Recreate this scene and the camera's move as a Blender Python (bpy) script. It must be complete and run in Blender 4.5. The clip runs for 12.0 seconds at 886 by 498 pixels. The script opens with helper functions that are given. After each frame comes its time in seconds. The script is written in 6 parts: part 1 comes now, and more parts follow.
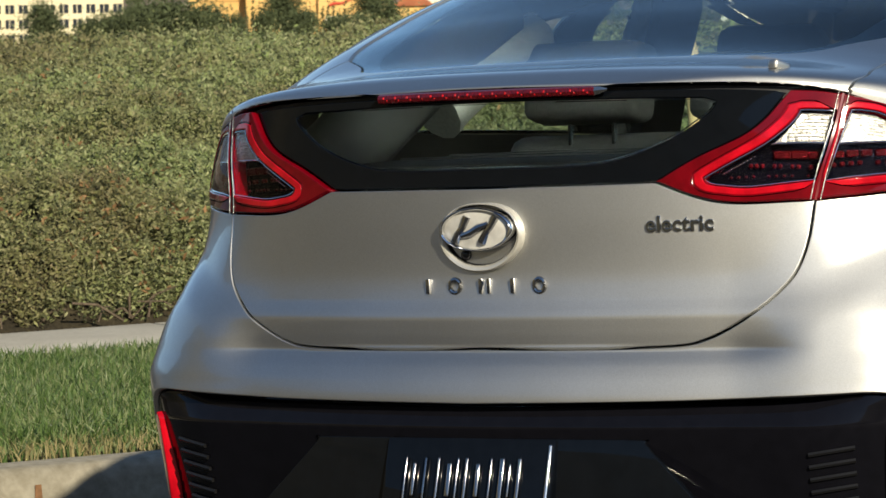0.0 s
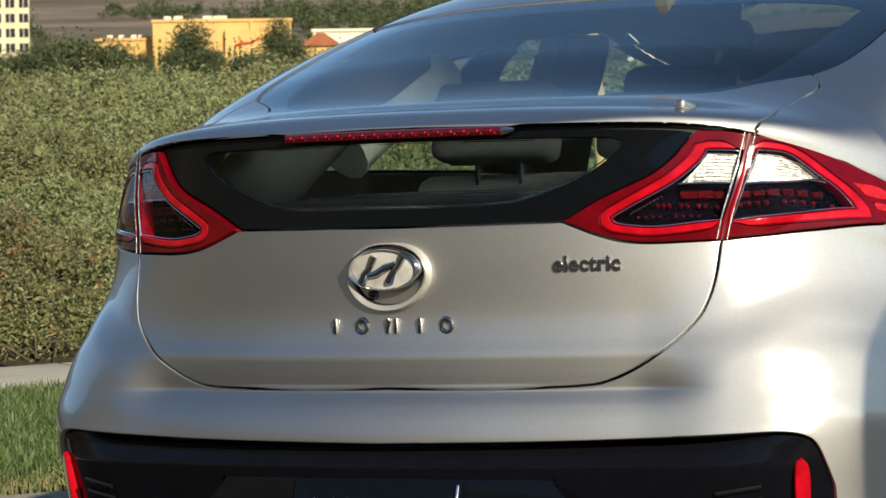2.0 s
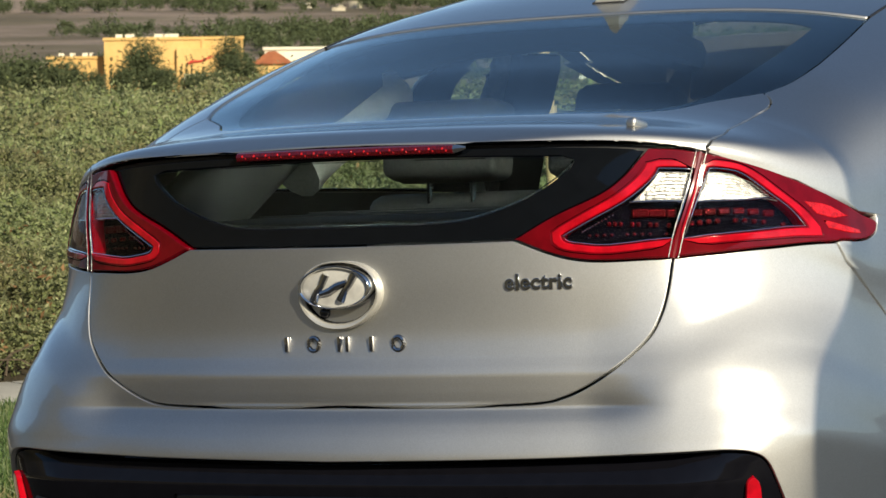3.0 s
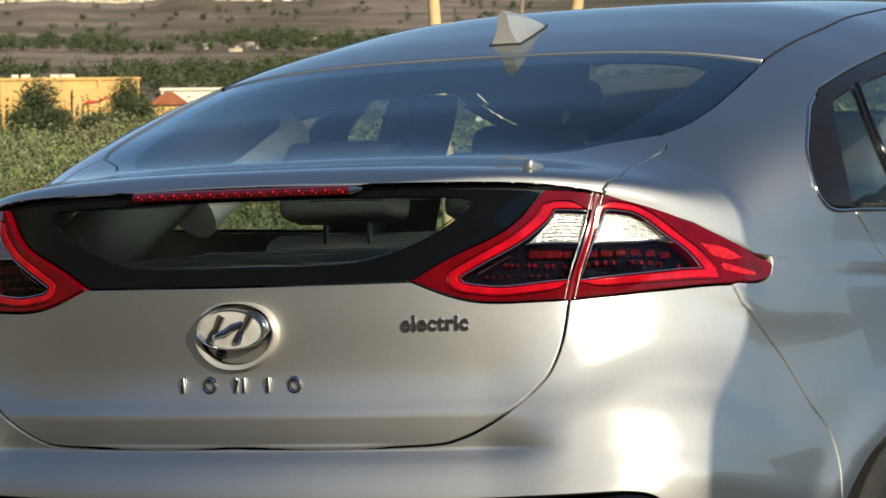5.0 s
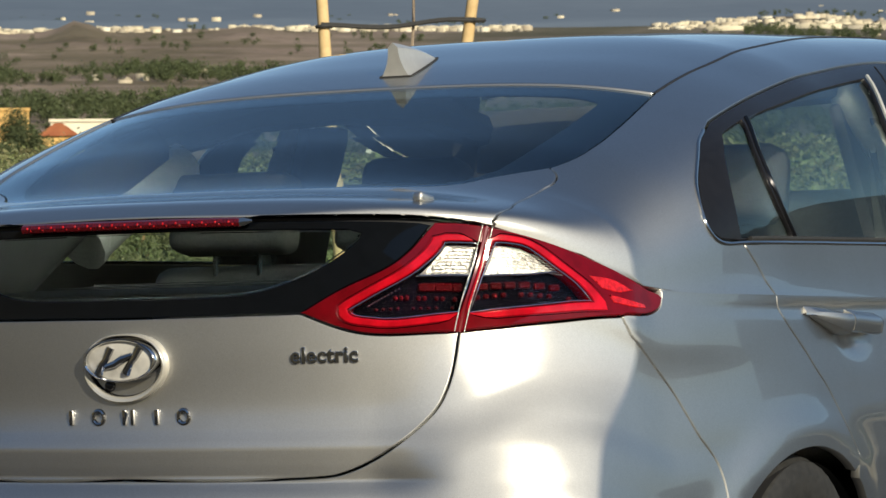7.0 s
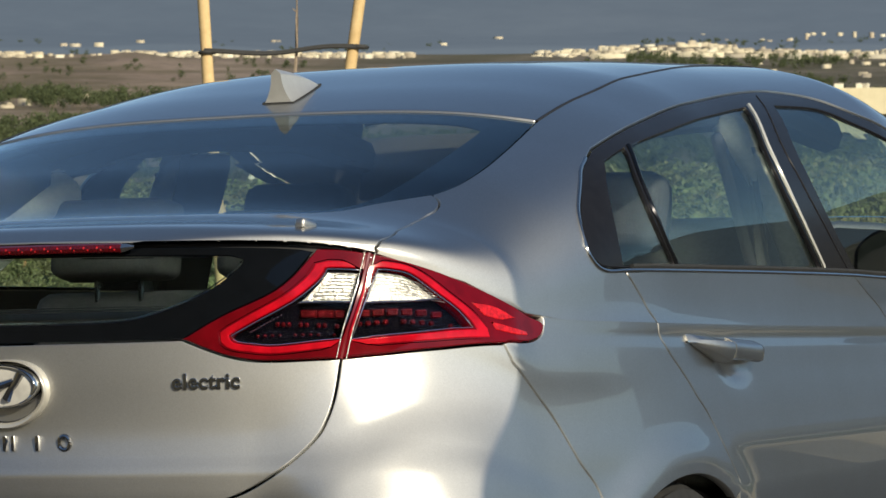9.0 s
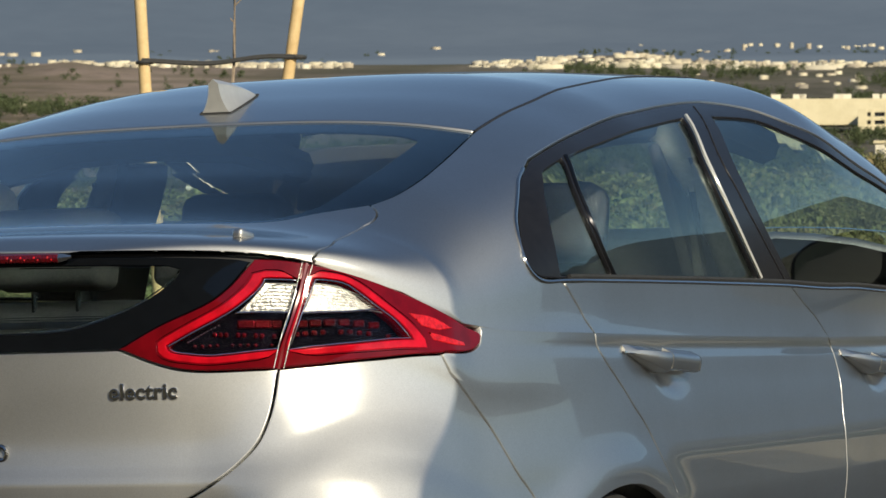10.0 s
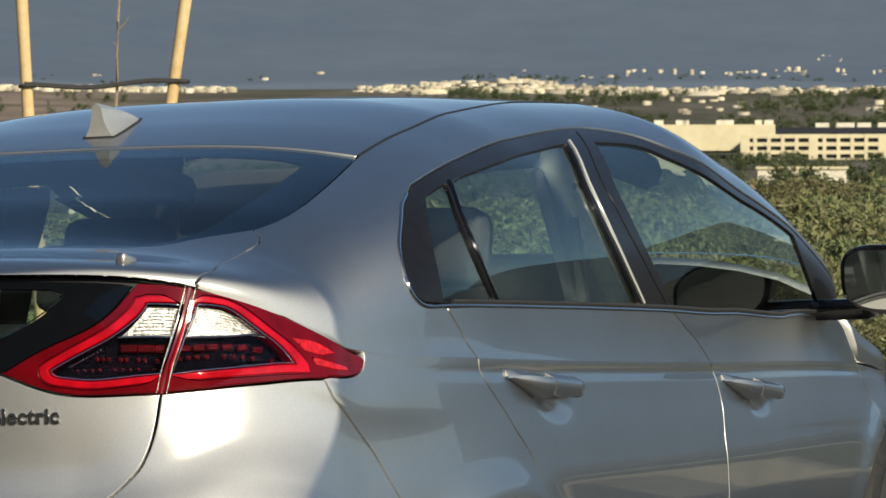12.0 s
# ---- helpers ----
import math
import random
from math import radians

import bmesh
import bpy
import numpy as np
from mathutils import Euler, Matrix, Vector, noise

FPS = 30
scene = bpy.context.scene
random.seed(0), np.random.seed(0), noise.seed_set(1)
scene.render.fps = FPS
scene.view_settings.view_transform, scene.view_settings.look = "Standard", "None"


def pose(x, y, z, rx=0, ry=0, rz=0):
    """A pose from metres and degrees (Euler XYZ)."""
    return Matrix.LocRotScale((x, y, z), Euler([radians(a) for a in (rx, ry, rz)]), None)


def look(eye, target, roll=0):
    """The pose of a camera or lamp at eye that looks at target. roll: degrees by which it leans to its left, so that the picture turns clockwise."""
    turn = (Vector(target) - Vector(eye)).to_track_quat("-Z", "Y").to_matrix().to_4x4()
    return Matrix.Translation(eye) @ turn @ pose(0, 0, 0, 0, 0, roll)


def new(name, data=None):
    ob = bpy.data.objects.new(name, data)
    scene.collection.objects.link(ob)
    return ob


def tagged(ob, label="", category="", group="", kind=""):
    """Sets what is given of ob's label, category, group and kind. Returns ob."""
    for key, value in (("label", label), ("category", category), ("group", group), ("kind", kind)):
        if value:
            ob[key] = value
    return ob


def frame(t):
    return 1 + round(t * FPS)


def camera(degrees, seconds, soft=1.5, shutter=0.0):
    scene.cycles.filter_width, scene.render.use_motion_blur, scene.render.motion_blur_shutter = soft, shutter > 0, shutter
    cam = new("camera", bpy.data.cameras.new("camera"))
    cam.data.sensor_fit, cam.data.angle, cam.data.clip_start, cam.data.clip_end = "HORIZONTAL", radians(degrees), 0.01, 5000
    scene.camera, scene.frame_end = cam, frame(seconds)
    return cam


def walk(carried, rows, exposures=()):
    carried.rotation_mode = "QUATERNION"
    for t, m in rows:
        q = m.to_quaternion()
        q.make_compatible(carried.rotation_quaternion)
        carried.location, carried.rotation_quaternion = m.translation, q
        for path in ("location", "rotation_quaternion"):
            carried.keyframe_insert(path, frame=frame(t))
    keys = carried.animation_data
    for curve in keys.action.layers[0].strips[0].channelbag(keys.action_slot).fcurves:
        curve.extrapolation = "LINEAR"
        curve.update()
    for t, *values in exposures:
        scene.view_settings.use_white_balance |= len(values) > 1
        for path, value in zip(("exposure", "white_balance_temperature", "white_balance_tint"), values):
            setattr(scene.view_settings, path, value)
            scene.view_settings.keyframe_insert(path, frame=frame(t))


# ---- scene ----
cam = camera(13.5, 12.0)
EYE = (3.234, -5.410, 1.141)
# seconds, and the turn of the camera, which pans on its stand
TURNS = [
    (0.0, 87.231, 2.651, 31.072),
    (0.5, 87.385, 2.769, 30.704),
    (1.0, 87.537, 2.738, 30.358),
    (1.5, 87.661, 2.616, 30.02),
    (2.0, 87.776, 2.599, 29.65),
    (2.5, 87.892, 2.583, 29.269),
    (3.0, 88.022, 2.574, 28.91),
    (5.0, 88.586, 2.429, 27.328),
    (5.5, 88.737, 2.355, 26.955),
    (6.0, 88.849, 2.359, 26.532),
    (6.5, 88.936, 2.307, 26.073),
    (7.0, 89.011, 2.26, 25.645),
    (9.0, 89.354, 2.034, 23.846),
    (9.5, 89.425, 2.011, 23.355),
    (10.0, 89.479, 1.975, 22.89),
    (10.5, 89.56, 1.971, 22.412),
    (11.0, 89.642, 1.893, 21.958),
    (11.5, 89.729, 1.853, 21.512),
    (12.0, 89.801, 1.851, 21.104)
]
# a long lens focused on the car: the valley lies out of its depth of field
cam.data.dof.use_dof, cam.data.dof.focus_distance, cam.data.dof.aperture_fstop = True, 7.5, 34.0
# the car park falls gently to one side: the car and all that is near it lean with it, the valley does not
FALL_AXIS = Vector((-math.sin(radians(21.1)), math.cos(radians(21.1)), 0))
SLOPE = Matrix.Translation(EYE) @ Matrix.Rotation(radians(-1.85), 4, FALL_AXIS) @ Matrix.Translation(-Vector(EYE))
walk(cam, [(t, SLOPE @ pose(*EYE, rx, ry, rz)) for t, rx, ry, rz in TURNS],
     exposures=[(0, 0.38, 6950, 6), (5, 0.25, 6950, 6), (7, 0.16, 6950, 6), (12, 0.08, 6950, 6)])

# ---------------------------------------------------------------- light
world = bpy.data.worlds.new("world")
scene.world = world
world.use_nodes = True
sky = world.node_tree.nodes.new("ShaderNodeTexSky")
sky.sky_type, sky.sun_disc, sky.dust_density, sky.air_density = "NISHITA", False, 0.2, 0.8
sky.ozone_density, sky.altitude = 2.0, 400
SUN = (SLOPE.to_3x3() @ Vector((0.731, -0.531, 0.427))).normalized()
sky.sun_elevation = math.asin(SUN.z)
sky.sun_rotation = math.atan2(SUN.x, SUN.y)
world.node_tree.links.new(sky.outputs[0], world.node_tree.nodes["Background"].inputs[0])
world.node_tree.nodes["Background"].inputs[1].default_value = 0.118
lamp = new("sun", bpy.data.lights.new("sun", "SUN"))
lamp.data.energy, lamp.data.angle, lamp.data.color = 5.0, radians(0.6), (1.0, 0.905, 0.74)
lamp.matrix_world = look(SUN * 50, (0, 0, 0))

# ---------------------------------------------------------------- materials
def material(name):
    m = bpy.data.materials.new(name)
    m.use_nodes = True
    return m, m.node_tree.nodes, m.node_tree.links, m.node_tree.nodes["Principled BSDF"]


def noise_mix(m, a, b, scale, detail=4.0, where=(0.35, 0.65), coords="Object", rough=0.6):
    """A colour that wanders between a and b with noise of that scale."""
    nodes, links = m.node_tree.nodes, m.node_tree.links
    tex, ramp, at = nodes.new("ShaderNodeTexNoise"), nodes.new("ShaderNodeValToRGB"), nodes.new("ShaderNodeTexCoord")
    tex.inputs["Scale"].default_value, tex.inputs["Detail"].default_value, tex.inputs["Roughness"].default_value = scale, detail, rough
    links.new(at.outputs[coords], tex.inputs["Vector"])
    ramp.color_ramp.elements[0].position, ramp.color_ramp.elements[1].position = where
    ramp.color_ramp.elements[0].color, ramp.color_ramp.elements[1].color = (*a, 1), (*b, 1)
    links.new(tex.outputs["Fac"], ramp.inputs["Fac"])
    return ramp.outputs["Color"], tex.outputs["Fac"]


def blend(m, one, two, fac):
    mix = m.node_tree.nodes.new("ShaderNodeMix")
    mix.data_type, mix.blend_type = "RGBA", "MULTIPLY"
    mix.inputs["Factor"].default_value = fac
    m.node_tree.links.new(one, mix.inputs["A"])
    m.node_tree.links.new(two, mix.inputs["B"])
    return mix.outputs["Result"]


def bump(m, height, strength, distance):
    b = m.node_tree.nodes.new("ShaderNodeBump")
    b.inputs["Strength"].default_value, b.inputs["Distance"].default_value = strength, distance
    m.node_tree.links.new(height, b.inputs["Height"])
    m.node_tree.links.new(b.outputs["Normal"], m.node_tree.nodes["Principled BSDF"].inputs["Normal"])


def simple(name, rgb, rough=0.5, metal=0.0, coat=0.0, vary=0.12, scale=40.0, relief=0.0, spec=0.5):
    """A surface of one colour with fine unevenness in tone, gloss and relief."""
    m, nodes, links, b = material(name)
    low = tuple(c * (1 - vary) for c in rgb)
    high = tuple(min(1, c * (1 + vary)) for c in rgb)
    colour, fac = noise_mix(m, low, high, scale)
    links.new(colour, b.inputs["Base Color"])
    b.inputs["Metallic"].default_value, b.inputs["Coat Weight"].default_value, b.inputs["Coat Roughness"].default_value = metal, coat, 0.03
    b.inputs["Specular IOR Level"].default_value = spec
    gloss = nodes.new("ShaderNodeMapRange")
    gloss.inputs["To Min"].default_value, gloss.inputs["To Max"].default_value = rough * 0.88, min(1, rough * 1.12)
    links.new(fac, gloss.inputs["Value"])
    links.new(gloss.outputs["Result"], b.inputs["Roughness"])
    if relief:
        bump(m, fac, 0.6, relief)
    return m


def pane(name, tint, gloss_ior=1.5):
    """Tinted glass."""
    m, nodes, links, b = material(name)
    nodes.remove(b)
    glass = nodes.new("ShaderNodeBsdfGlass")
    glass.inputs["Color"].default_value, glass.inputs["Roughness"].default_value, glass.inputs["IOR"].default_value = (*tint, 1), 0.0, gloss_ior
    links.new(glass.outputs[0], nodes["Material Output"].inputs["Surface"])
    return m


def car_paint(name, rgb):
    """Silver metallic lacquer: two spreads of flakes under a clear coat, with a trace of dust."""
    m, nodes, links, b = material(name)
    nodes.remove(b)
    flake, at = nodes.new("ShaderNodeTexVoronoi"), nodes.new("ShaderNodeTexCoord")
    flake.inputs["Scale"].default_value = 900
    links.new(at.outputs["Object"], flake.inputs["Vector"])
    ramp = nodes.new("ShaderNodeValToRGB")
    ramp.color_ramp.elements[0].color, ramp.color_ramp.elements[1].color = (*[c * 0.90 for c in rgb], 1), (*[min(1, c * 1.10) for c in rgb], 1)
    links.new(flake.outputs["Color"], ramp.inputs["Fac"])
    dust, _ = noise_mix(m, (0.94, 0.93, 0.91), (1, 1, 1), 3.0, 6)
    colour = blend(m, ramp.outputs["Color"], dust, 1.0)
    coarse, fine, coat = (nodes.new("ShaderNodeBsdfAnisotropic") for _ in range(3))
    for lobe, rough in ((coarse, 0.67), (fine, 0.33)):
        lobe.distribution = "BECKMANN"
        lobe.inputs["Roughness"].default_value = rough
        links.new(colour, lobe.inputs["Color"])
    coat.inputs["Roughness"].default_value = 0.02
    flakes, over, edge = nodes.new("ShaderNodeMixShader"), nodes.new("ShaderNodeMixShader"), nodes.new("ShaderNodeFresnel")
    flakes.inputs[0].default_value, edge.inputs["IOR"].default_value = 0.40, 1.5
    dull, under = nodes.new("ShaderNodeBsdfDiffuse"), nodes.new("ShaderNodeMixShader")
    under.inputs[0].default_value = 0.05
    links.new(colour, dull.inputs["Color"])
    links.new(coarse.outputs[0], under.inputs[1])
    links.new(dull.outputs[0], under.inputs[2])
    links.new(under.outputs[0], flakes.inputs[1])
    links.new(fine.outputs[0], flakes.inputs[2])
    links.new(edge.outputs[0], over.inputs[0])
    links.new(flakes.outputs[0], over.inputs[1])
    links.new(coat.outputs[0], over.inputs[2])
    links.new(over.outputs[0], nodes["Material Output"].inputs["Surface"])
    return m


PAINT = car_paint("silver_paint", (0.58, 0.58, 0.57))
TRIM_IN = simple("cabin_trim", (0.035, 0.035, 0.034), 0.8)
HEADREST = simple("headrest_cloth", (0.075, 0.073, 0.069), 0.8, vary=0.2, scale=200, relief=0.002)
SEAT = simple("seat_cloth", (0.060, 0.058, 0.056), 0.8, vary=0.2, scale=200, relief=0.002)
SEAT_DARK = simple("dark_seat_cloth", (0.025, 0.025, 0.028), 0.85, vary=0.2, scale=200, relief=0.002)
PALE_TRIM = simple("pale_cabin_lining", (0.40, 0.39, 0.35), 0.85, scale=120)
GLOSS_BLACK = simple("gloss_black_plastic", (0.005, 0.005, 0.008), 0.06, coat=0.0, spec=0.55)
MATT_BLACK = simple("matt_black_plastic", (0.018, 0.018, 0.02), 0.5, scale=300, relief=0.0004, spec=0.25)
VENT_BLACK = simple("vent_plastic", (0.008, 0.008, 0.009), 0.4, scale=200, spec=0.3)
INSERT_BLACK = simple("bumper_black", (0.004, 0.004, 0.006), 0.08, coat=0.0, spec=0.22)
FRIT = simple("black_glass_border", (0.003, 0.004, 0.006), 0.03, coat=0.0, spec=0.22)
PILLAR_BLACK = simple("black_pillar_film", (0.011, 0.011, 0.013), 0.22, spec=0.12)
FIN_SILVER = simple("silver_plastic", (0.40, 0.40, 0.39), 0.32, metal=0.35, coat=0.4, vary=0.05)
CHROME = simple("chrome", (0.72, 0.72, 0.72), 0.08, metal=1.0, vary=0.03)
SATIN = simple("satin_chrome", (0.50, 0.50, 0.49), 0.22, metal=1.0, vary=0.04)
PALE_EDGE = simple("bright_door_edge", (0.62, 0.62, 0.60), 0.35, metal=0.3, vary=0.05)
RUBBER = simple("rubber", (0.02, 0.02, 0.02), 0.75, vary=0.3, scale=60, relief=0.001)
ALLOY = simple("alloy", (0.4, 0.4, 0.4), 0.3, metal=0.9)
GLASS_REAR = pane("rear_glass_tint", (0.90, 0.955, 0.97), 1.2)
GLASS_SIDE = pane("side_glass_tint", (0.88, 0.945, 0.93), 1.32)
LENS_CLEAR = pane("clear_lens", (0.95, 0.95, 0.95), 1.16)
RED_LENS = simple("red_lens", (0.120, 0.0004, 0.004), 0.04, coat=0.1, spec=0.25, vary=0.2, scale=25)
RED_GLOW = simple("red_light_guide", (0.42, 0.0015, 0.010), 0.08, coat=0.15, spec=0.35, vary=0.25, scale=30)
RED_GLOW_DIM = simple("brake_lens", (0.075, 0.001, 0.003), 0.12, coat=0.6, vary=0.5, scale=300)
RED_DEEP = simple("deep_red_lens", (0.14, 0.001, 0.005), 0.15, coat=1.0)
RED_BRIGHT = simple("red_reflex_lens", (0.50, 0.006, 0.010), 0.16, coat=0.3, vary=0.35, scale=160, relief=0.0025)
RED_DIM = simple("dim_red_element", (0.035, 0.0006, 0.002), 0.5, coat=0.0, spec=0.03)
DARK_METAL = simple("black_chrome", (0.05, 0.05, 0.055), 0.38, metal=1.0)
LAMP_WHITE = simple("lamp_reflector", (0.46, 0.46, 0.44), 0.30, metal=0.85, vary=0.35, scale=110, relief=0.006)
LAMP_DARK = simple("lamp_housing", (0.002, 0.002, 0.004), 0.7, spec=0.0)
BADGE = simple("badge_chrome", (0.34, 0.34, 0.35), 0.10, metal=1.0, vary=0.03)
CHROME_DULL = simple("cup_chrome", (0.62, 0.60, 0.55), 0.25, metal=0.55, vary=0.03)

def tinted(name, tones, rough=0.8, grain=6.0, thin=0.0, per="island", relief=0.0, patch=None):
    """A colour picked per loose piece from a few tones, with grain on it."""
    m, nodes, links, b = material(name)
    ramp = nodes.new("ShaderNodeValToRGB")
    ramp.color_ramp.interpolation = "LINEAR"
    while len(ramp.color_ramp.elements) < len(tones):
        ramp.color_ramp.elements.new(0.5)
    for i, (e, c) in enumerate(zip(ramp.color_ramp.elements, tones)):
        e.position, e.color = i / max(1, len(tones) - 1), (*c, 1)
    if per == "island":
        links.new(nodes.new("ShaderNodeNewGeometry").outputs["Random Per Island"], ramp.inputs["Fac"])
    else:
        links.new(nodes.new("ShaderNodeObjectInfo").outputs["Random"], ramp.inputs["Fac"])
    grain_c, fac = noise_mix(m, (0.72, 0.72, 0.72), (1, 1, 1), grain, 5)
    colour = blend(m, ramp.outputs["Color"], grain_c, 1.0)
    if patch:
        colour = blend(m, colour, noise_mix(m, patch[0], patch[1], patch[2], 4, (0.40, 0.60))[0], 1.0)
    links.new(colour, b.inputs["Base Color"])
    b.inputs["Roughness"].default_value = rough
    if relief:
        bump(m, fac, 0.7, relief)
    if thin:
        back = nodes.new("ShaderNodeBsdfTranslucent")
        links.new(ramp.outputs["Color"], back.inputs["Color"])
        mix = nodes.new("ShaderNodeMixShader")
        mix.inputs[0].default_value = thin
        links.new(b.outputs[0], mix.inputs[1])
        links.new(back.outputs[0], mix.inputs[2])
        links.new(mix.outputs[0], nodes["Material Output"].inputs["Surface"])
    return m


def mottled(name, a, b, scale, fine_a, fine_b, fine, rough=0.9, relief=0.01, coords="Object"):
    """Two scales of stain and grain, with relief."""
    m, nodes, links, p = material(name)
    one, _ = noise_mix(m, a, b, scale, 5, coords=coords)
    two, fac = noise_mix(m, fine_a, fine_b, fine, 6, (0.3, 0.7), coords=coords)
    links.new(blend(m, one, two, 1.0), p.inputs["Base Color"])
    p.inputs["Roughness"].default_value = rough
    p.inputs["Specular IOR Level"].default_value = 0.3
    bump(m, fac, 0.8, relief)
    return m


ASPHALT = mottled("asphalt", (0.045, 0.045, 0.046), (0.062, 0.061, 0.06), 0.35, (0.6, 0.6, 0.6), (1, 1, 1), 160, 0.9, 0.004)
CONCRETE = mottled("concrete", (0.24, 0.22, 0.175), (0.38, 0.35, 0.285), 2.5, (0.62, 0.60, 0.56), (1, 1, 1), 26, 0.9, 0.004)
SLAB = mottled("pavement_concrete", (0.46, 0.42, 0.345), (0.58, 0.54, 0.45), 1.2, (0.8, 0.79, 0.77), (1, 1, 1), 40, 0.9, 0.003)
TURF = mottled("turf_soil", (0.045, 0.05, 0.018), (0.09, 0.08, 0.035), 5, (0.5, 0.5, 0.5), (1, 1, 1), 60, 0.95, 0.01)
LITTER = mottled("twig_litter", (0.035, 0.028, 0.016), (0.07, 0.055, 0.03), 3, (0.4, 0.4, 0.4), (1, 1, 1), 50, 0.95, 0.02)
LEAF = tinted("shrub_leaf", [(0.090, 0.112, 0.056), (0.195, 0.220, 0.115), (0.275, 0.290, 0.17), (0.22, 0.27, 0.110), (0.38, 0.38, 0.25)], 0.75, 9, 0.25, patch=((0.86, 0.70, 0.58), (1.08, 1.14, 0.92), 0.55))
DRY = tinted("dry_leaf", [(0.22, 0.12, 0.05), (0.35, 0.20, 0.09)], 0.8, 9, 0.2)
STRAW = tinted("dry_straw", [(0.24, 0.20, 0.09), (0.36, 0.30, 0.15), (0.20, 0.19, 0.07)], 0.8, 9, 0.2)
BLADE = tinted("grass_blade", [(0.036, 0.072, 0.018), (0.075, 0.135, 0.032), (0.13, 0.215, 0.055), (0.17, 0.23, 0.085), (0.32, 0.34, 0.17)], 0.5, 5, 0.35)
FAR_LEAF = tinted("far_tree_leaf", [(0.060, 0.078, 0.032), (0.078, 0.100, 0.040), (0.098, 0.122, 0.050)], 0.85, 0.3, 0.15)
BARK = mottled("bark", (0.10, 0.075, 0.05), (0.16, 0.12, 0.085), 8, (0.5, 0.5, 0.5), (1, 1, 1), 60, 0.9, 0.006)
PALE_BARK = mottled("pale_young_bark", (0.28, 0.22, 0.17), (0.38, 0.31, 0.24), 8, (0.6, 0.6, 0.6), (1, 1, 1), 60, 0.9, 0.002)
STAKE = mottled("stake_wood", (0.60, 0.43, 0.22), (0.74, 0.56, 0.31), 4, (0.86, 0.84, 0.8), (1, 1, 1), 40, 0.8, 0.002)
STRAP = simple("black_strap", (0.03, 0.03, 0.03), 0.7)
ORANGE_WALL = mottled("ochre_render", (0.62, 0.39, 0.14), (0.70, 0.46, 0.18), 0.15, (0.9, 0.9, 0.9), (1, 1, 1), 2, 0.9, 0.02)
CREAM_WALL = mottled("cream_render", (0.66, 0.58, 0.38), (0.74, 0.66, 0.45), 0.15, (0.88, 0.88, 0.88), (1, 1, 1), 2, 0.9, 0.02)
WHITE_WALL = mottled("white_render", (0.70, 0.65, 0.52), (0.80, 0.75, 0.62), 0.15, (0.88, 0.88, 0.88), (1, 1, 1), 2, 0.9, 0.02)
SHADE_GLASS = simple("window_glass_and_deck_shade", (0.03, 0.035, 0.045), 0.1)
TILE_ROOF = mottled("clay_roof", (0.32, 0.10, 0.045), (0.42, 0.15, 0.065), 0.4, (0.8, 0.8, 0.8), (1, 1, 1), 4, 0.9, 0.05)
SIGN_RED = simple("red_sign", (0.55, 0.07, 0.04), 0.5)
TOWN = tinted("town_walls", [(0.32, 0.28, 0.22), (0.58, 0.50, 0.36), (0.76, 0.68, 0.49), (0.44, 0.37, 0.27), (0.80, 0.74, 0.58)], 0.8, 0.05)

# ---------------------------------------------------------------- the car's skin
# Two sheets: flank(s, v) wraps round the tail below the shoulder line (s 0 at the rear centre, 1 at the end of the
# corner, then on along the side to 2 at the nose; v 0 at the sill, 1 at the shoulder), and upper(y, q) spans deck,
# glass and roof above it (q 0 on the centre line, 1 on the shoulder).
def curve(xs, ys):
    """A smooth curve through a few stations, with no overshoot."""
    xs, ys = np.array(xs, float), np.array(ys, float)
    h, d = np.diff(xs), np.diff(ys) / np.diff(xs)
    m = np.zeros(len(xs))
    m[0], m[-1] = d[0], d[-1]
    for i in range(1, len(xs) - 1):
        if d[i - 1] * d[i] > 0:
            w1, w2 = 2 * h[i] + h[i - 1], h[i] + 2 * h[i - 1]
            m[i] = (w1 + w2) / (w1 / d[i - 1] + w2 / d[i])

    def at(x):
        x = np.clip(np.asarray(x, float), xs[0], xs[-1])
        i = np.clip(np.searchsorted(xs, x) - 1, 0, len(h) - 1)
        u = (x - xs[i]) / h[i]
        return ((2 * u**3 - 3 * u**2 + 1) * ys[i] + (u**3 - 2 * u**2 + u) * h[i] * m[i]
                + (3 * u**2 - 2 * u**3) * ys[i + 1] + (u**3 - u**2) * h[i] * m[i + 1])
    return at


NOSE = 4.47
LEVEL = [0.0, 0.12, 0.26, 0.375, 0.40, 0.44, 0.50, 0.56, 0.65, 0.75, 0.82, 0.88, 0.93, 1.0]
TAIL = curve([0.0, 0.12, 0.26, 0.375, 0.40, 0.44, 0.47, 0.495, 0.503, 0.53, 0.556, 0.60, 0.65, 0.75, 0.82, 0.88, 0.93, 1.0],
             [0.10, 0.02, -0.006, -0.0165, -0.0160, -0.007, 0.008, 0.029, 0.036, 0.035, 0.035, 0.050, 0.060, 0.066, 0.072, 0.078, 0.083, 0.09])
ROUND = curve(LEVEL, [0.1, 0.02, -0.010, -0.019, -0.019, -0.010, 0.006, 0.024, 0.048, 0.064, 0.072, 0.078, 0.083, 0.09])
HALF = curve(LEVEL, [0.82, 0.845, 0.862, 0.872, 0.875, 0.879, 0.884, 0.887, 0.887, 0.88, 0.873, 0.866, 0.861, 0.855])
WRAP = curve(LEVEL, [0.973, 1.028, 1.195, 1.167, 1.142, 1.018, 1.129, 0.975, 0.979, 0.865, 0.735, 0.690, 0.668, 0.668])
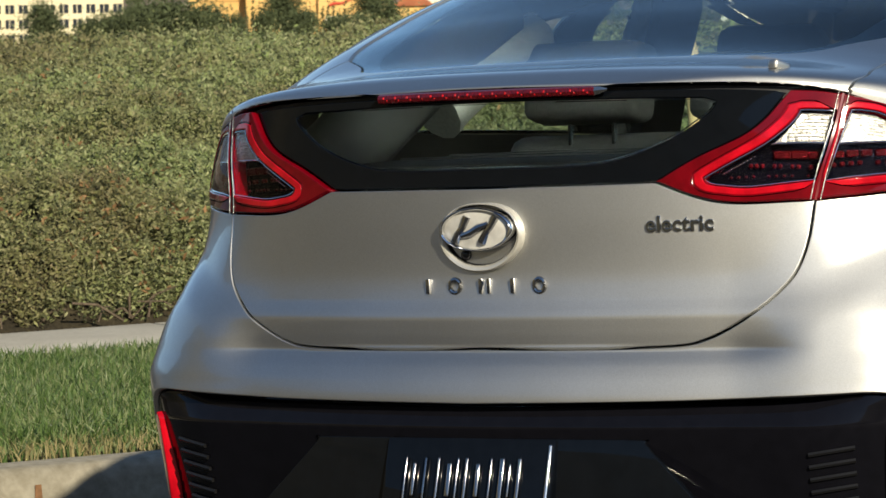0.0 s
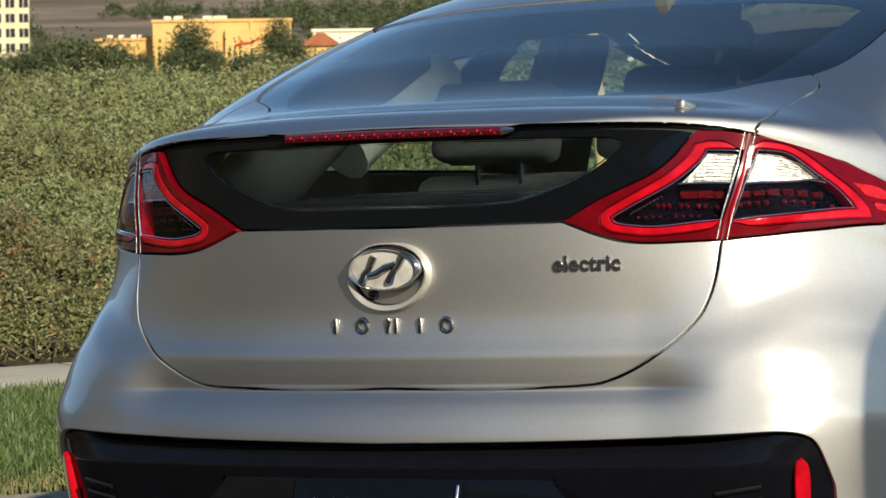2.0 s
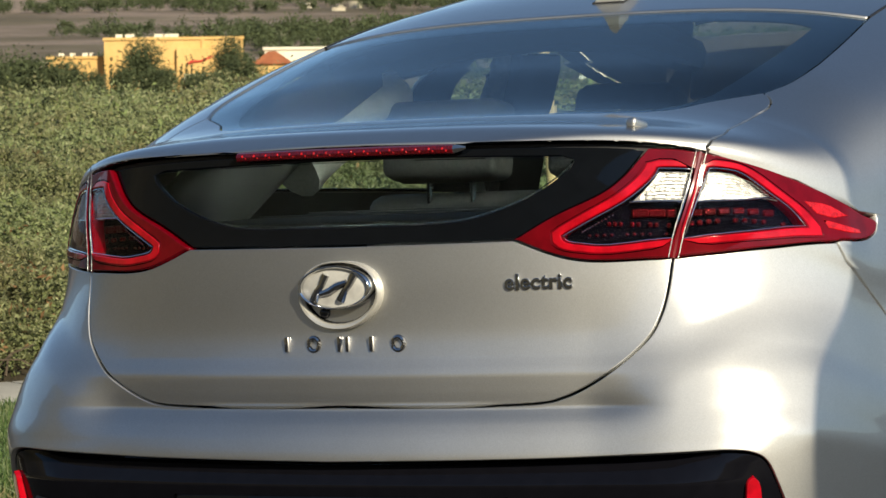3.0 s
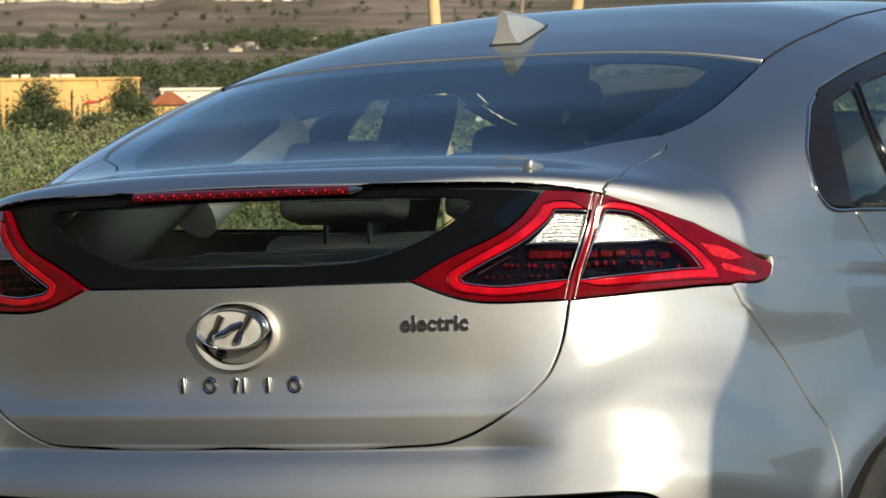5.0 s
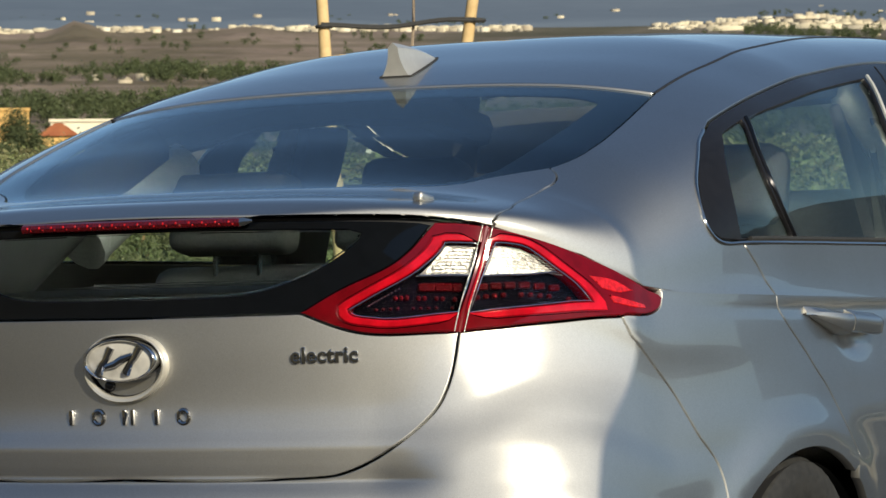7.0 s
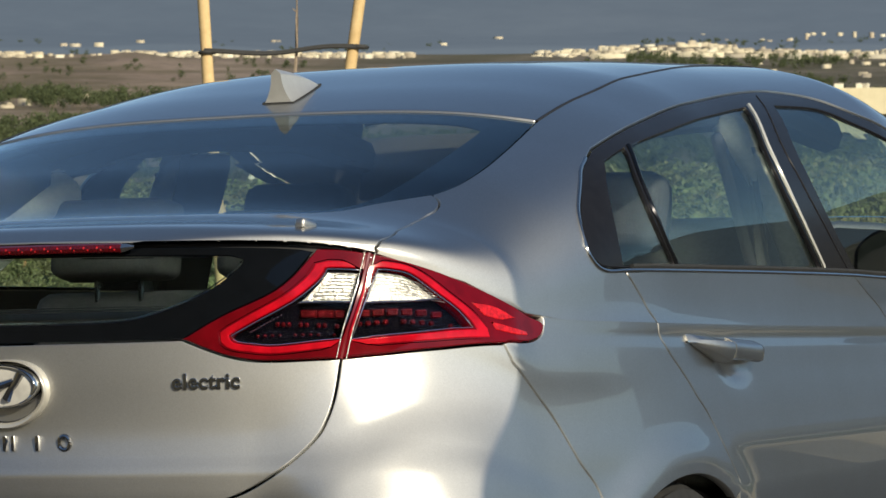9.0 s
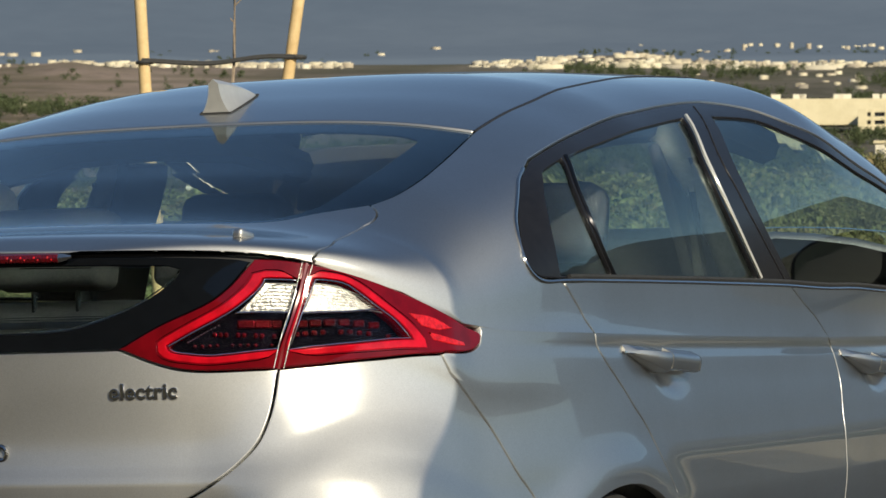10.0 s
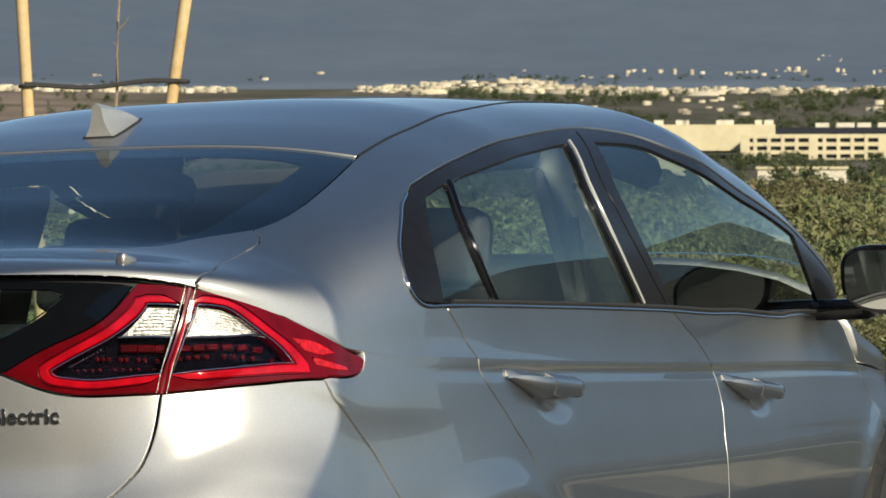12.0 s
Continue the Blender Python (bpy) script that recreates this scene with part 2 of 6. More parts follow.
CORNER = curve(LEVEL, [6.5, 6.5, 6.5, 6.5, 6.5, 6.3, 5.8, 5, 3.8, 2.9, 2.6, 2.45, 2.35, 2.3])
BOW = curve(LEVEL, [0.12, 0.12, 0.12, 0.12, 0.12, 0.12, 0.11, 0.1, 0.07, 0.04, 0.02, 0.01, 0, 0])
SHOULDER = curve([0.09, 0.15, 0.23, 0.30, 0.38, 0.48, 0.60, 0.80, 2.19, 3.5, 4.47], [1.10, 1.092, 1.068, 1.038, 0.997, 0.951, 0.937, 0.925, 0.857, 0.80, 0.70])
CROWN = curve([0.09, 0.16, 0.30, 0.36, 0.70, 1.25, 1.60, 2.05, 2.50, 2.80, 3.55, 3.8, 4.3, 4.47],
              [1.100, 1.128, 1.137, 1.143, 1.237, 1.382, 1.433, 1.445, 1.445, 1.375, 1.085, 0.950, 0.840, 0.720])
BULGE = curve([0.09, 0.35, 0.9, 1.6, 2.6, 3.4, 3.6, 4.47], [2.4, 2.75, 3.5, 3.179, 4.205, 5.407, 3.000, 3.000])
NARROW = curve([0.0, 2.7, 3.5, 3.9, 4.2, 4.38, 4.47], [1.0, 1.0, 0.99, 0.965, 0.89, 0.72, 0.5])


EDGE_X = curve([0, 0.12, 0.26, 0.4, 0.44, 0.5, 0.56, 0.63, 0.7, 0.76, 0.82, 0.88, 1.0], [0.7495, 0.7805, 0.7888, 0.7983, 0.8005, 0.7958, 0.7908, 0.7862, 0.7877, 0.7888, 0.7917, 0.7952, 0.7891])
EDGE_Y = curve([0, 0.12, 0.26, 0.4, 0.44, 0.5, 0.56, 0.63, 0.7, 0.76, 0.82, 0.88, 1.0], [0.2833, 0.2309, 0.2163, 0.1965, 0.1943, 0.2137, 0.2401, 0.2943, 0.3462, 0.381, 0.403, 0.4124, 0.4465])
CREASE = 0.62
SHARP = curve([0, 0.40, 0.50, 0.62, 0.76, 1.0], [11, 10, 7.5, 6.2, 5.4, 5.0])
ARC = curve([0, 0.3, 0.42, 0.52, 0.60, 0.75, 1.0], [0.18, 0.20, 0.20, 0.18, 0.165, 0.155, 0.15])
LEDGE = curve([0.0, 0.33, 0.46, 0.58, 0.70, 1.0], [0.600, 0.602, 0.640, 0.735, 0.76, 0.76])
LEDGE_DEEP = curve([0.0, 0.36, 0.48, 0.57, 0.61, 0.625, 1.0], [0.0, 0.001, 0.012, 0.015, 0.008, 0.0, 0.0])


def flank(s, v):
    """Above, the corner is one round sweep; below, a sharp upright edge parts the tail from the side."""
    s, v = np.asarray(s, float), np.asarray(v, float)
    n, w, side = CORNER(v), HALF(v), np.sign(s)
    a = np.abs(s)
    turn = np.clip(a, 0, 1) * math.pi / 2
    sn, cs = np.sin(turn), np.clip(np.cos(turn), 0, 1)
    k = (sn**n + cs**n) ** (-1 / n)
    x = w * sn * k
    t = np.clip((x - 0.44) / 0.18, 0, 1)
    t = t * t * (3 - 2 * t)
    y = TAIL(v) * (1 - t) + ROUND(v) * t + BOW(v) * x * x + WRAP(v) * (1 - cs * k)
    xe, ye = EDGE_X(v), EDGE_Y(v)
    x2 = xe * np.clip(a / CREASE, 0, 1)
    t = np.clip((x2 - 0.44) / 0.18, 0, 1)
    t = t * t * (3 - 2 * t)
    y2 = TAIL(v) * (1 - t) + ROUND(v) * t + ARC(v) * x2 * x2 + (ye - ROUND(v) - ARC(v) * xe * xe) * (x2 / xe) ** SHARP(v)
    y2 = y2 + np.clip((a - CREASE) / (1 - CREASE), 0, 1) * (1.05 - ye)
    u = np.clip((y2 - ye) / (1.05 - ye), 0, 1) * (a > CREASE)
    x2 = np.where(a > CREASE, w - (w - xe) * (1 - u) ** 1.6, x2)
    # a crease climbs from the gate to the corner; under it the skin juts out as a sloping ledge
    t = np.clip((LEDGE(a) - v) / 0.115, 0, 1)
    y2 = y2 - LEDGE_DEEP(a) * t * t * (3 - 2 * t)
    c = np.clip((0.99 - v) / 0.20, 0, 1)
    c = 0.82 + 0.18 * c * c * (3 - 2 * c)
    x, y = x + (x2 - x) * c, y + (y2 - y) * c
    y = y + np.clip(a - 1, 0, 1) * (NOSE - y)
    # lips round the wheel openings
    for y0 in (0.95, 3.86):
        r = np.hypot((y - y0) / 0.40, (0.22 + v * (SHOULDER(y) - 0.22) - 0.305) / 0.335)
        x = x + 0.011 * np.exp(-np.clip((r - 1.06) / 0.14, 0, 9) ** 2) * np.clip((a - CREASE) / 0.12, 0, 1)
    x = x - 0.003 * np.clip((y - 0.5) / 0.5, 0, 1) * np.exp(-((v - 0.965) / 0.018) ** 2)
    x = x * NARROW(y)
    z = 0.22 + v * (SHOULDER(y) - 0.22)
    return np.stack([side * x, y, z], -1)


_a = np.linspace(0, 2, 1601)
_ridge = flank(_a, np.ones_like(_a))


def upper(y, q):
    y, q = np.asarray(y, float), np.asarray(q, float)
    w, zb, zt, n = np.interp(y, _ridge[:, 1], _ridge[:, 0]), SHOULDER(y), CROWN(y), BULGE(y)
    turn = np.abs(q) * math.pi / 2
    sn, cs = np.sin(turn), np.clip(np.cos(turn), 0, 1)
    k = (sn**n + cs**n) ** (-1 / n)
    # above the shoulder the side leans in at once
    h, lean = cs * k, 0.13 * np.clip((y - 0.30) / 0.5, 0, 1) * np.clip((3.6 - y) / 0.4, 0, 1)
    return np.stack([np.sign(q) * w * (sn * k - lean * h * np.exp(-h / 0.25)), y, zb + (zt - zb) * h], -1)


# ---------------------------------------------------------------- panels of the skin
def spline(points, per=6):
    """A Catmull-Rom line through a few points."""
    p = np.array(points, float)
    if len(p) < 3:
        t = np.linspace(0, 1, per + 1)[:, None]
        return p[0] + (p[-1] - p[0]) * t
    p = np.vstack([2 * p[0] - p[1], p, 2 * p[-1] - p[-2]])
    out = []
    for i in range(1, len(p) - 2):
        t = np.linspace(0, 1, per, endpoint=False)[:, None]
        a, b, c, d = p[i - 1], p[i], p[i + 1], p[i + 2]
        out.append(0.5 * (2 * b + (c - a) * t + (2 * a - 5 * b + 4 * c - d) * t**2 + (3 * b - a - 3 * c + d) * t**3))
    return np.vstack(out + [p[-2:-1]])


def loop(*sides, per=6):
    """A closed outline from sides that meet in corners; each is splined by itself."""
    pts = np.vstack([spline(s, per)[:-1] for s in sides])
    keep = [0]
    for i in range(1, len(pts)):
        if np.hypot(*(pts[i] - pts[keep[-1]])) > 0.0025:
            keep.append(i)
    if np.hypot(*(pts[keep[-1]] - pts[0])) < 0.0025:
        keep.pop()
    return pts[keep]


def both_sides(*half, per=6):
    """A closed outline from its right half, which runs from the centre line to the centre line. Coordinate 0 is mirrored."""
    pts = np.vstack([spline(s, per)[:-1] for s in half] + [np.array(half[-1][-1:], float)])
    left = (pts * (-1, 1))[::-1]
    pts = np.vstack([pts, left[1:-1]])
    keep = [i for i in range(len(pts)) if np.hypot(*(pts[i] - pts[i - 1])) > 0.0025]
    return pts[keep]


def inside(poly, q):
    x, y = q[:, 0], q[:, 1]
    hit = np.zeros(len(q), bool)
    for (x0, y0), (x1, y1) in zip(poly, np.roll(poly, -1, 0)):
        cut = (y0 > y) != (y1 > y)
        hit ^= cut & (x < (x1 - x0) * (y - y0) / (y1 - y0 + 1e-15) + x0)
    return hit


def skin_normals(chart, ab):
    h = 1e-4
    a, b = ab[:, 0], ab[:, 1]
    d1, d2 = chart(a + h, b) - chart(a - h, b), chart(a, b + h) - chart(a, b - h)
    n = np.cross(d1, d2)
    n /= np.linalg.norm(n, axis=1)[:, None] + 1e-12
    p = chart(a, b)
    out = p - np.stack([0 * p[:, 0], np.clip(p[:, 1], 1.0, 3.6), 0 * p[:, 0] + 0.7], -1)
    return p, n * np.sign((n * out).sum(1))[:, None]


def sheet(chart, outer, holes=(), step=0.02, gap=0.0023, depth=0.014, sink=0.0, back=False, proud=None, join=None):
    """Vertices, normals, faces and face materials of one panel that follows the skin inside an outline, with a rolled edge."""
    rings = [np.asarray(outer, float)] + [np.asarray(h, float) for h in holes]
    lo, hi = rings[0].min(0), rings[0].max(0)
    gx, gy = np.meshgrid(np.arange(lo[0], hi[0], step), np.arange(lo[1], hi[1], step), indexing="ij")
    q = np.stack([gx.ravel(), gy.ravel()], -1)
    ok = inside(rings[0], q)
    for r in rings[1:]:
        ok &= ~inside(r, q)
    q = q[ok]
    edge = np.vstack(rings)
    far = np.ones(len(q), bool)
    for r in rings:
        for a, b in zip(r, np.roll(r, -1, 0)):
            along_edge = np.clip((q - a) @ (b - a) / ((b - a) @ (b - a) + 1e-15), 0, 1)
            far &= ((q - a - along_edge[:, None] * (b - a)) ** 2).sum(1) > (0.42 * step) ** 2
    q = q[far]
    pts, lines, k = np.vstack([edge, q]), [], 0
    for r in rings:
        lines += [(k + i, k + (i + 1) % len(r)) for i in range(len(r))]
        k += len(r)
    from mathutils import geometry
    res = geometry.delaunay_2d_cdt([Vector(p) for p in pts], lines, [], 0, 1e-7)
    ab = np.array([tuple(v) for v in res[0]])
    tri = np.array([t for t in res[2] if len(t) == 3])
    mid = ab[tri].mean(1)
    ok = inside(rings[0], mid)
    for r in rings[1:]:
        ok &= ~inside(r, mid)
    tri = tri[ok]
    p, n = skin_normals(chart, ab)
    if proud is not None:
        p = p + n * proud(ab)[:, None]
    p = p - n * sink
    flip = (np.cross(p[tri[:, 1]] - p[tri[:, 0]], p[tri[:, 2]] - p[tri[:, 0]]) * n[tri[:, 0]]).sum(1) < 0
    tri[flip] = tri[flip][:, ::-1]
    count = {}
    for t in tri.tolist():
        for i in range(3):
            count[(t[i], t[(i + 1) % 3])] = 1
    rim = [e for e in count if (e[1], e[0]) not in count]
    verts, norms, faces, mats = p.copy(), n.copy(), tri.tolist(), [0] * len(tri)
    move, nxt = np.zeros_like(p), {}
    for a, b in rim:
        inward = np.cross(n[a], p[b] - p[a])
        inward /= np.linalg.norm(inward) + 1e-12
        move[a] += inward
        move[b] += inward
    ids = sorted({i for e in rim for i in e})
    length = np.linalg.norm(move[ids], axis=1)[:, None] + 1e-12
    m = move[ids] / length
    if join is not None:
        gap = np.where(np.abs(ab[ids][:, join]) > 0.996, -0.0016, gap)[:, None]
    verts[ids] = p[ids] + m * (gap + 0.0016)
    base = len(verts)
    roll_p, roll_n = p[ids] + m * gap - n[ids] * 0.0014, n[ids] * 0.5 - m * 0.85
    deep_p, deep_n = p[ids] + m * gap - n[ids] * depth, -m
    verts, norms = np.vstack([verts, roll_p, deep_p]), np.vstack([norms, roll_n, deep_n])
    where = {i: j for j, i in enumerate(ids)}
    c = len(ids)
    for a, b in rim:
        i, j = where[a], where[b]
        faces += [[b, a, base + i, base + j], [base + j, base + i, base + c + i, base + c + j]]
        mats += [0, 0]
    if back:
        base2 = len(verts)
        verts, norms = np.vstack([verts, p - n * depth]), np.vstack([norms, -n])
        verts[base2 + np.array(ids)] = deep_p
        faces += [[base2 + i for i in t[::-1]] for t in tri.tolist()]
        mats += [1] * len(tri)
    return verts, norms / (np.linalg.norm(norms, axis=1)[:, None] + 1e-12), faces, mats


def mesh_object(name, pieces, materials, parent=None, label="", mirror=False):
    """One mesh object out of one or more sheets."""
    V, N, F, M = [], [], [], []
    for v, n, f, m in pieces:
        k = sum(len(x) for x in V)
        V.append(v), N.append(n), M.extend(m)
        F += [[i + k for i in t] for t in f]
    V, N = np.vstack(V), np.vstack(N)
    if mirror:
        V, N, F = V * (-1, 1, 1), N * (-1, 1, 1), [t[::-1] for t in F]
    me = bpy.data.meshes.new(name)
    me.from_pydata(V.tolist(), [], F)
    for x in materials:
        me.materials.append(x)
    me.polygons.foreach_set("material_index", M)
    me.shade_smooth()
    me.normals_split_custom_set_from_vertices(N.tolist())
    ob = new(name, me)
    ob.parent = parent
    ob.visible_shadow = materials[0] not in (GLASS_SIDE, LENS_CLEAR)
    if label:
        tagged(ob, label)
    return ob


def pair(name, pieces, materials, parents, label=""):
    """The same panel on the right and, mirrored, on the left."""
    parents = parents if isinstance(parents, (list, tuple)) else (parents, parents)
    return [mesh_object(name, pieces, materials, parents[0], label), mesh_object(name, pieces, materials, parents[1], label, True)]


def part(name, bm, mat, parent, label="", smooth=True):
    """Links a bmesh as one mesh object under a thing or a part."""
    me = bpy.data.meshes.new(name)
    bm.to_mesh(me)
    bm.free()
    me.materials.append(mat)
    if smooth:
        me.shade_smooth()
        me.set_sharp_from_angle(angle=radians(40))
    ob = new(name, me)
    ob.parent = parent
    if label:
        tagged(ob, label)
    return ob


def bar(bm, centre, size, bevel=0.0, segments=2, turn=None):
    """A bevelled box in a bmesh."""
    made = bmesh.ops.create_cube(bm, size=1.0)["verts"]
    m = Matrix.Translation(centre) @ (turn or Matrix()) @ Matrix.Diagonal((*size, 1))
    bmesh.ops.transform(bm, matrix=m, verts=made)
    if bevel:
        edges = list({e for v in made for e in v.link_edges})
        bmesh.ops.bevel(bm, geom=edges, offset=bevel, segments=segments, affect="EDGES", profile=0.6)
    return made


def tube(bm, points, radius, sides=8, closed=False, radii=None):
    """A round bar along a line of points."""
    pts = [Vector(p) for p in points]
    rings = []
    for i, p in enumerate(pts):
        a, b = pts[i - 1] if (i or closed) else p, pts[(i + 1) % len(pts)] if (i < len(pts) - 1 or closed) else p
        way = (b - a).normalized()
        side = way.cross(Vector((0, 0, 1)))
        side = (side if side.length > 0.05 else way.cross(Vector((0, 1, 0)))).normalized()
        up = side.cross(way)
        r = radii[i] if radii is not None else radius
        rings.append([bm.verts.new(p + (side * math.cos(t) + up * math.sin(t)) * r) for t in np.linspace(0, 2 * math.pi, sides, endpoint=False)])
    n = len(rings)
    for i in range(n if closed else n - 1):
        for j in range(sides):
            bm.faces.new((rings[i][j], rings[i][(j + 1) % sides], rings[(i + 1) % n][(j + 1) % sides], rings[(i + 1) % n][j]))
    if not closed:
        bm.faces.new(rings[0][::-1])
        bm.faces.new(rings[-1])
    return rings


def along(chart, ab, lift=0.0):
    """Points of the skin under a line in its coordinates."""
    p, n = skin_normals(chart, np.asarray(ab, float))
    return p + n * lift


# ---------------------------------------------------------------- the car
def top(q, y):
    return upper(y, q)


def at_side(*yz):
    """Coordinates on flank() of places on the right side, given as (y, z)."""
    out = []
    for y, z in yz:
        v = min(max((z - 0.22) / (float(SHOULDER(y)) - 0.22), 0.0), 1.0)
        lo, hi = 0.2, 2.0
        for _ in range(40):
            mid = (lo + hi) / 2
            lo, hi = (mid, hi) if flank(mid, v)[1] < y else (lo, mid)
        out.append((lo, v))
    return out


def arch(y0, a0, a1, n=9, rx=0.40, rz=0.335):
    """The edge of a wheel opening round y0, between two angles (0 is ahead, 180 behind)."""
    return at_side(*[(y0 + rx * math.cos(radians(a)), 0.305 + rz * math.sin(radians(a))) for a in np.linspace(a0, a1, n)])


car = tagged(new("car"), "silver metallic five-door hatchback parked by a kerb", "car")

# lines that panels share
GATE_SEAM = [(0, 0.5030), (0.1508, 0.5019), (0.2766, 0.5050), (0.3216, 0.5159), (0.3652, 0.5442), (0.4031, 0.5803), (0.4332, 0.6239), (0.4453, 0.6609), (0.4515, 0.7096), (0.4541, 0.7782)]
LAMP_LOW_IN = [(0.4541, 0.7782), (0.3782, 0.7716), (0.3349, 0.7747), (0.298, 0.7878), (0.2503, 0.8138)]
WINDOW_LOW = [(0.2503, 0.8138), (0.1475, 0.8130), (0, 0.8120)]
LAMP_LEFT = [(0.2503, 0.8138), (0.3015, 0.8584), (0.3578, 0.8985), (0.3854, 0.9307), (0.4046, 0.9661), (0.4175, 0.9920)]
LAMP_SPLIT = [(0.4778, 0.9980), (0.4699, 0.9369), (0.4591, 0.8541), (0.4541, 0.7782)]
LAMP_TOP_OUT = [(0.4778, 0.9980), (0.5291, 0.9980), (0.5572, 0.9980), (0.6093, 0.9980), (0.6616, 0.9918), (0.6737, 0.9813)]
LAMP_LOW_OUT = [(0.6737, 0.9813), (0.6648, 0.9514), (0.6174, 0.9025), (0.5581, 0.8325), (0.5065, 0.7983), (0.4541, 0.7782)]
BUMPER_SEAM = [(0.6078, 0.8869), (0.6127, 0.8637), (0.6194, 0.8445), (0.6492, 0.8151), (0.6883, 0.7628), (0.7432, 0.6660), (0.7973, 0.5643)] + at_side((0.6305, 0.5066))
INSERT_EDGE = [(0, 0.4000), (0.3045, 0.4051), (0.4845, 0.4134), (0.5439, 0.4144), (0.5699, 0.4072), (0.5822, 0.3900), (0.5912, 0.3511), (0.5987, 0.3075)]
REAR_DOOR_SEAM = at_side((0.918, 0.9195), (0.928, 0.887), (1.004, 0.82), (1.088, 0.747), (1.151, 0.675), (1.222, 0.594))
B_SEAM = at_side((2.330, 0.8505), (2.352, 0.825), (2.365, 0.769), (2.338, 0.673), (2.338, 0.502), (2.31, 0.24))
FRONT_SEAM = at_side((3.60, 0.795), (3.66, 0.72), (3.74, 0.62))

# ---- tail: gate, windows, bumper
gate = mesh_object("tailgate", [sheet(flank, both_sides(GATE_SEAM, LAMP_LOW_IN, WINDOW_LOW), step=0.011, depth=0.02, back=True)],
                   [PAINT, TRIM_IN], car, "silver painted tailgate with a full-width crease")
LOW_CLEAR = [(0, 0.8510), (0.1459, 0.8531), (0.2092, 0.8678), (0.2694, 0.9021), (0.3141, 0.9467), (0.3256, 0.9703)]
clear = both_sides(LOW_CLEAR, [(0.307, 0.9723), (0, 0.975)])
mesh_object("lower_window_border", [sheet(flank, both_sides(WINDOW_LOW[::-1], LAMP_LEFT, [(0.4, 0.9923), (0.193, 0.9941), (0, 0.994)]), [clear], step=0.02, depth=0.012, sink=0.010, back=True)],
            [FRIT, FRIT], gate, "gloss black glass border of the lower rear window")
mesh_object("lower_window", [sheet(flank, clear, step=0.03, depth=0.004, sink=0.0105, gap=0.0, back=True)], [GLASS_REAR, GLASS_REAR], gate, "tinted vertical lower rear window")

GLASS_BOTTOM = [(0, 0.372), (0.1269, 0.3686), (0.2972, 0.3863), (0.3588, 0.4223), (0.3859, 0.4865), (0.4349, 0.5652)]
GLASS_EDGE = [(0.4349, 0.5652), (0.4434, 0.6255), (0.44, 0.7062), (0.4299, 0.8072), (0.4175, 0.9384), (0.4103, 1.0310)]
GLASS_HEAD = [(0.4103, 1.0310), (0.3653, 1.0235), (0.2753, 1.0231), (0, 1.03)]
HATCH_SEAM = [(0.4349, 0.5652), (0.4496, 0.5531), (0.4649, 0.5320), (0.4765, 0.4995), (0.4816, 0.4638), (0.5041, 0.4060), (0.5715, 0.3294), (0.7257, 0.2563), (0.8928, 0.2309), (0.988, 0.2300)]
rim = [(1.0, 0.2300)] + [(1.0, 0.0902 + 0.1395 * (1 - k / 14) ** 2) for k in range(1, 15)]
half = [HATCH_SEAM[::-1], GLASS_BOTTOM[::-1]]
deck_right = np.vstack([rim[::-1]] + [spline(h)[1:] for h in half])
deck = np.vstack([deck_right, (deck_right * (-1, 1))[::-1][1:]])
mesh_object("spoiler", [sheet(top, deck, step=0.016, gap=0.0014, depth=0.02, back=True)], [PAINT, MATT_BLACK], gate, "silver ledge spoiler between the two rear windows")
rear_glass = mesh_object("rear_window", [sheet(top, both_sides(GLASS_BOTTOM, GLASS_EDGE, GLASS_HEAD), step=0.03, depth=0.004, sink=0.003, back=True)],
                         [GLASS_REAR, GLASS_REAR], gate, "raked rear window, tinted and mirroring the sky")
inner = both_sides([(0, 0.405), (0.1315, 0.4019), (0.292, 0.4264), (0.3438, 0.4684), (0.3678, 0.5397)], [(0.3678, 0.5397), (0.3676, 0.6821), (0.3583, 0.9390)], [(0.3583, 0.9390), (0.2943, 0.9590), (0, 0.965)])
mesh_object("window_border", [sheet(top, both_sides(GLASS_BOTTOM, GLASS_EDGE, GLASS_HEAD), [inner], step=0.03, depth=0.003, sink=0.0085, back=True)],
            [FRIT, FRIT], rear_glass, "black printed border of the rear window")

bumper_half = [INSERT_EDGE, [(0.598, 0.3074), (0.601, 0.2), (0.607, 0.0)], [(0.607, 0.0)] + at_side((0.545, 0.221)), arch(0.95, 180, 143, 6)[:-1] + BUMPER_SEAM[-1:], BUMPER_SEAM[::-1],
               [BUMPER_SEAM[0]] + LAMP_LOW_OUT[3:], GATE_SEAM[::-1]]
bumper = mesh_object("rear_bumper", [sheet(flank, both_sides(*bumper_half), step=0.009, depth=0.02, back=True)], [PAINT, MATT_BLACK], car, "silver rear bumper with a sharp corner edge")
insert_half = [[(0, 0), (0.605, 0)], [(0.605, 0), (0.5995, 0.2), (0.597, 0.3064)], INSERT_EDGE[::-1]]
# the black lower panel has a sloping ledge under the paint, then falls away
def insert_skin(s, v):
    p = flank(s, v)
    v = np.asarray(v, float)
    e = np.clip((v - 0.362) / 0.040, 0, 1.3) * np.clip((0.585 - np.abs(s)) / 0.12, 0, 1)
    p[..., 1] += 0.004 + 0.022 * e + 0.10 * np.clip(0.362 - v, 0, 1)
    return p


def recess_skin(s, v):
    p = flank(s, v)
    p[..., 1] += 0.010 - 0.34 * (0.338 - np.asarray(v, float))
    return p


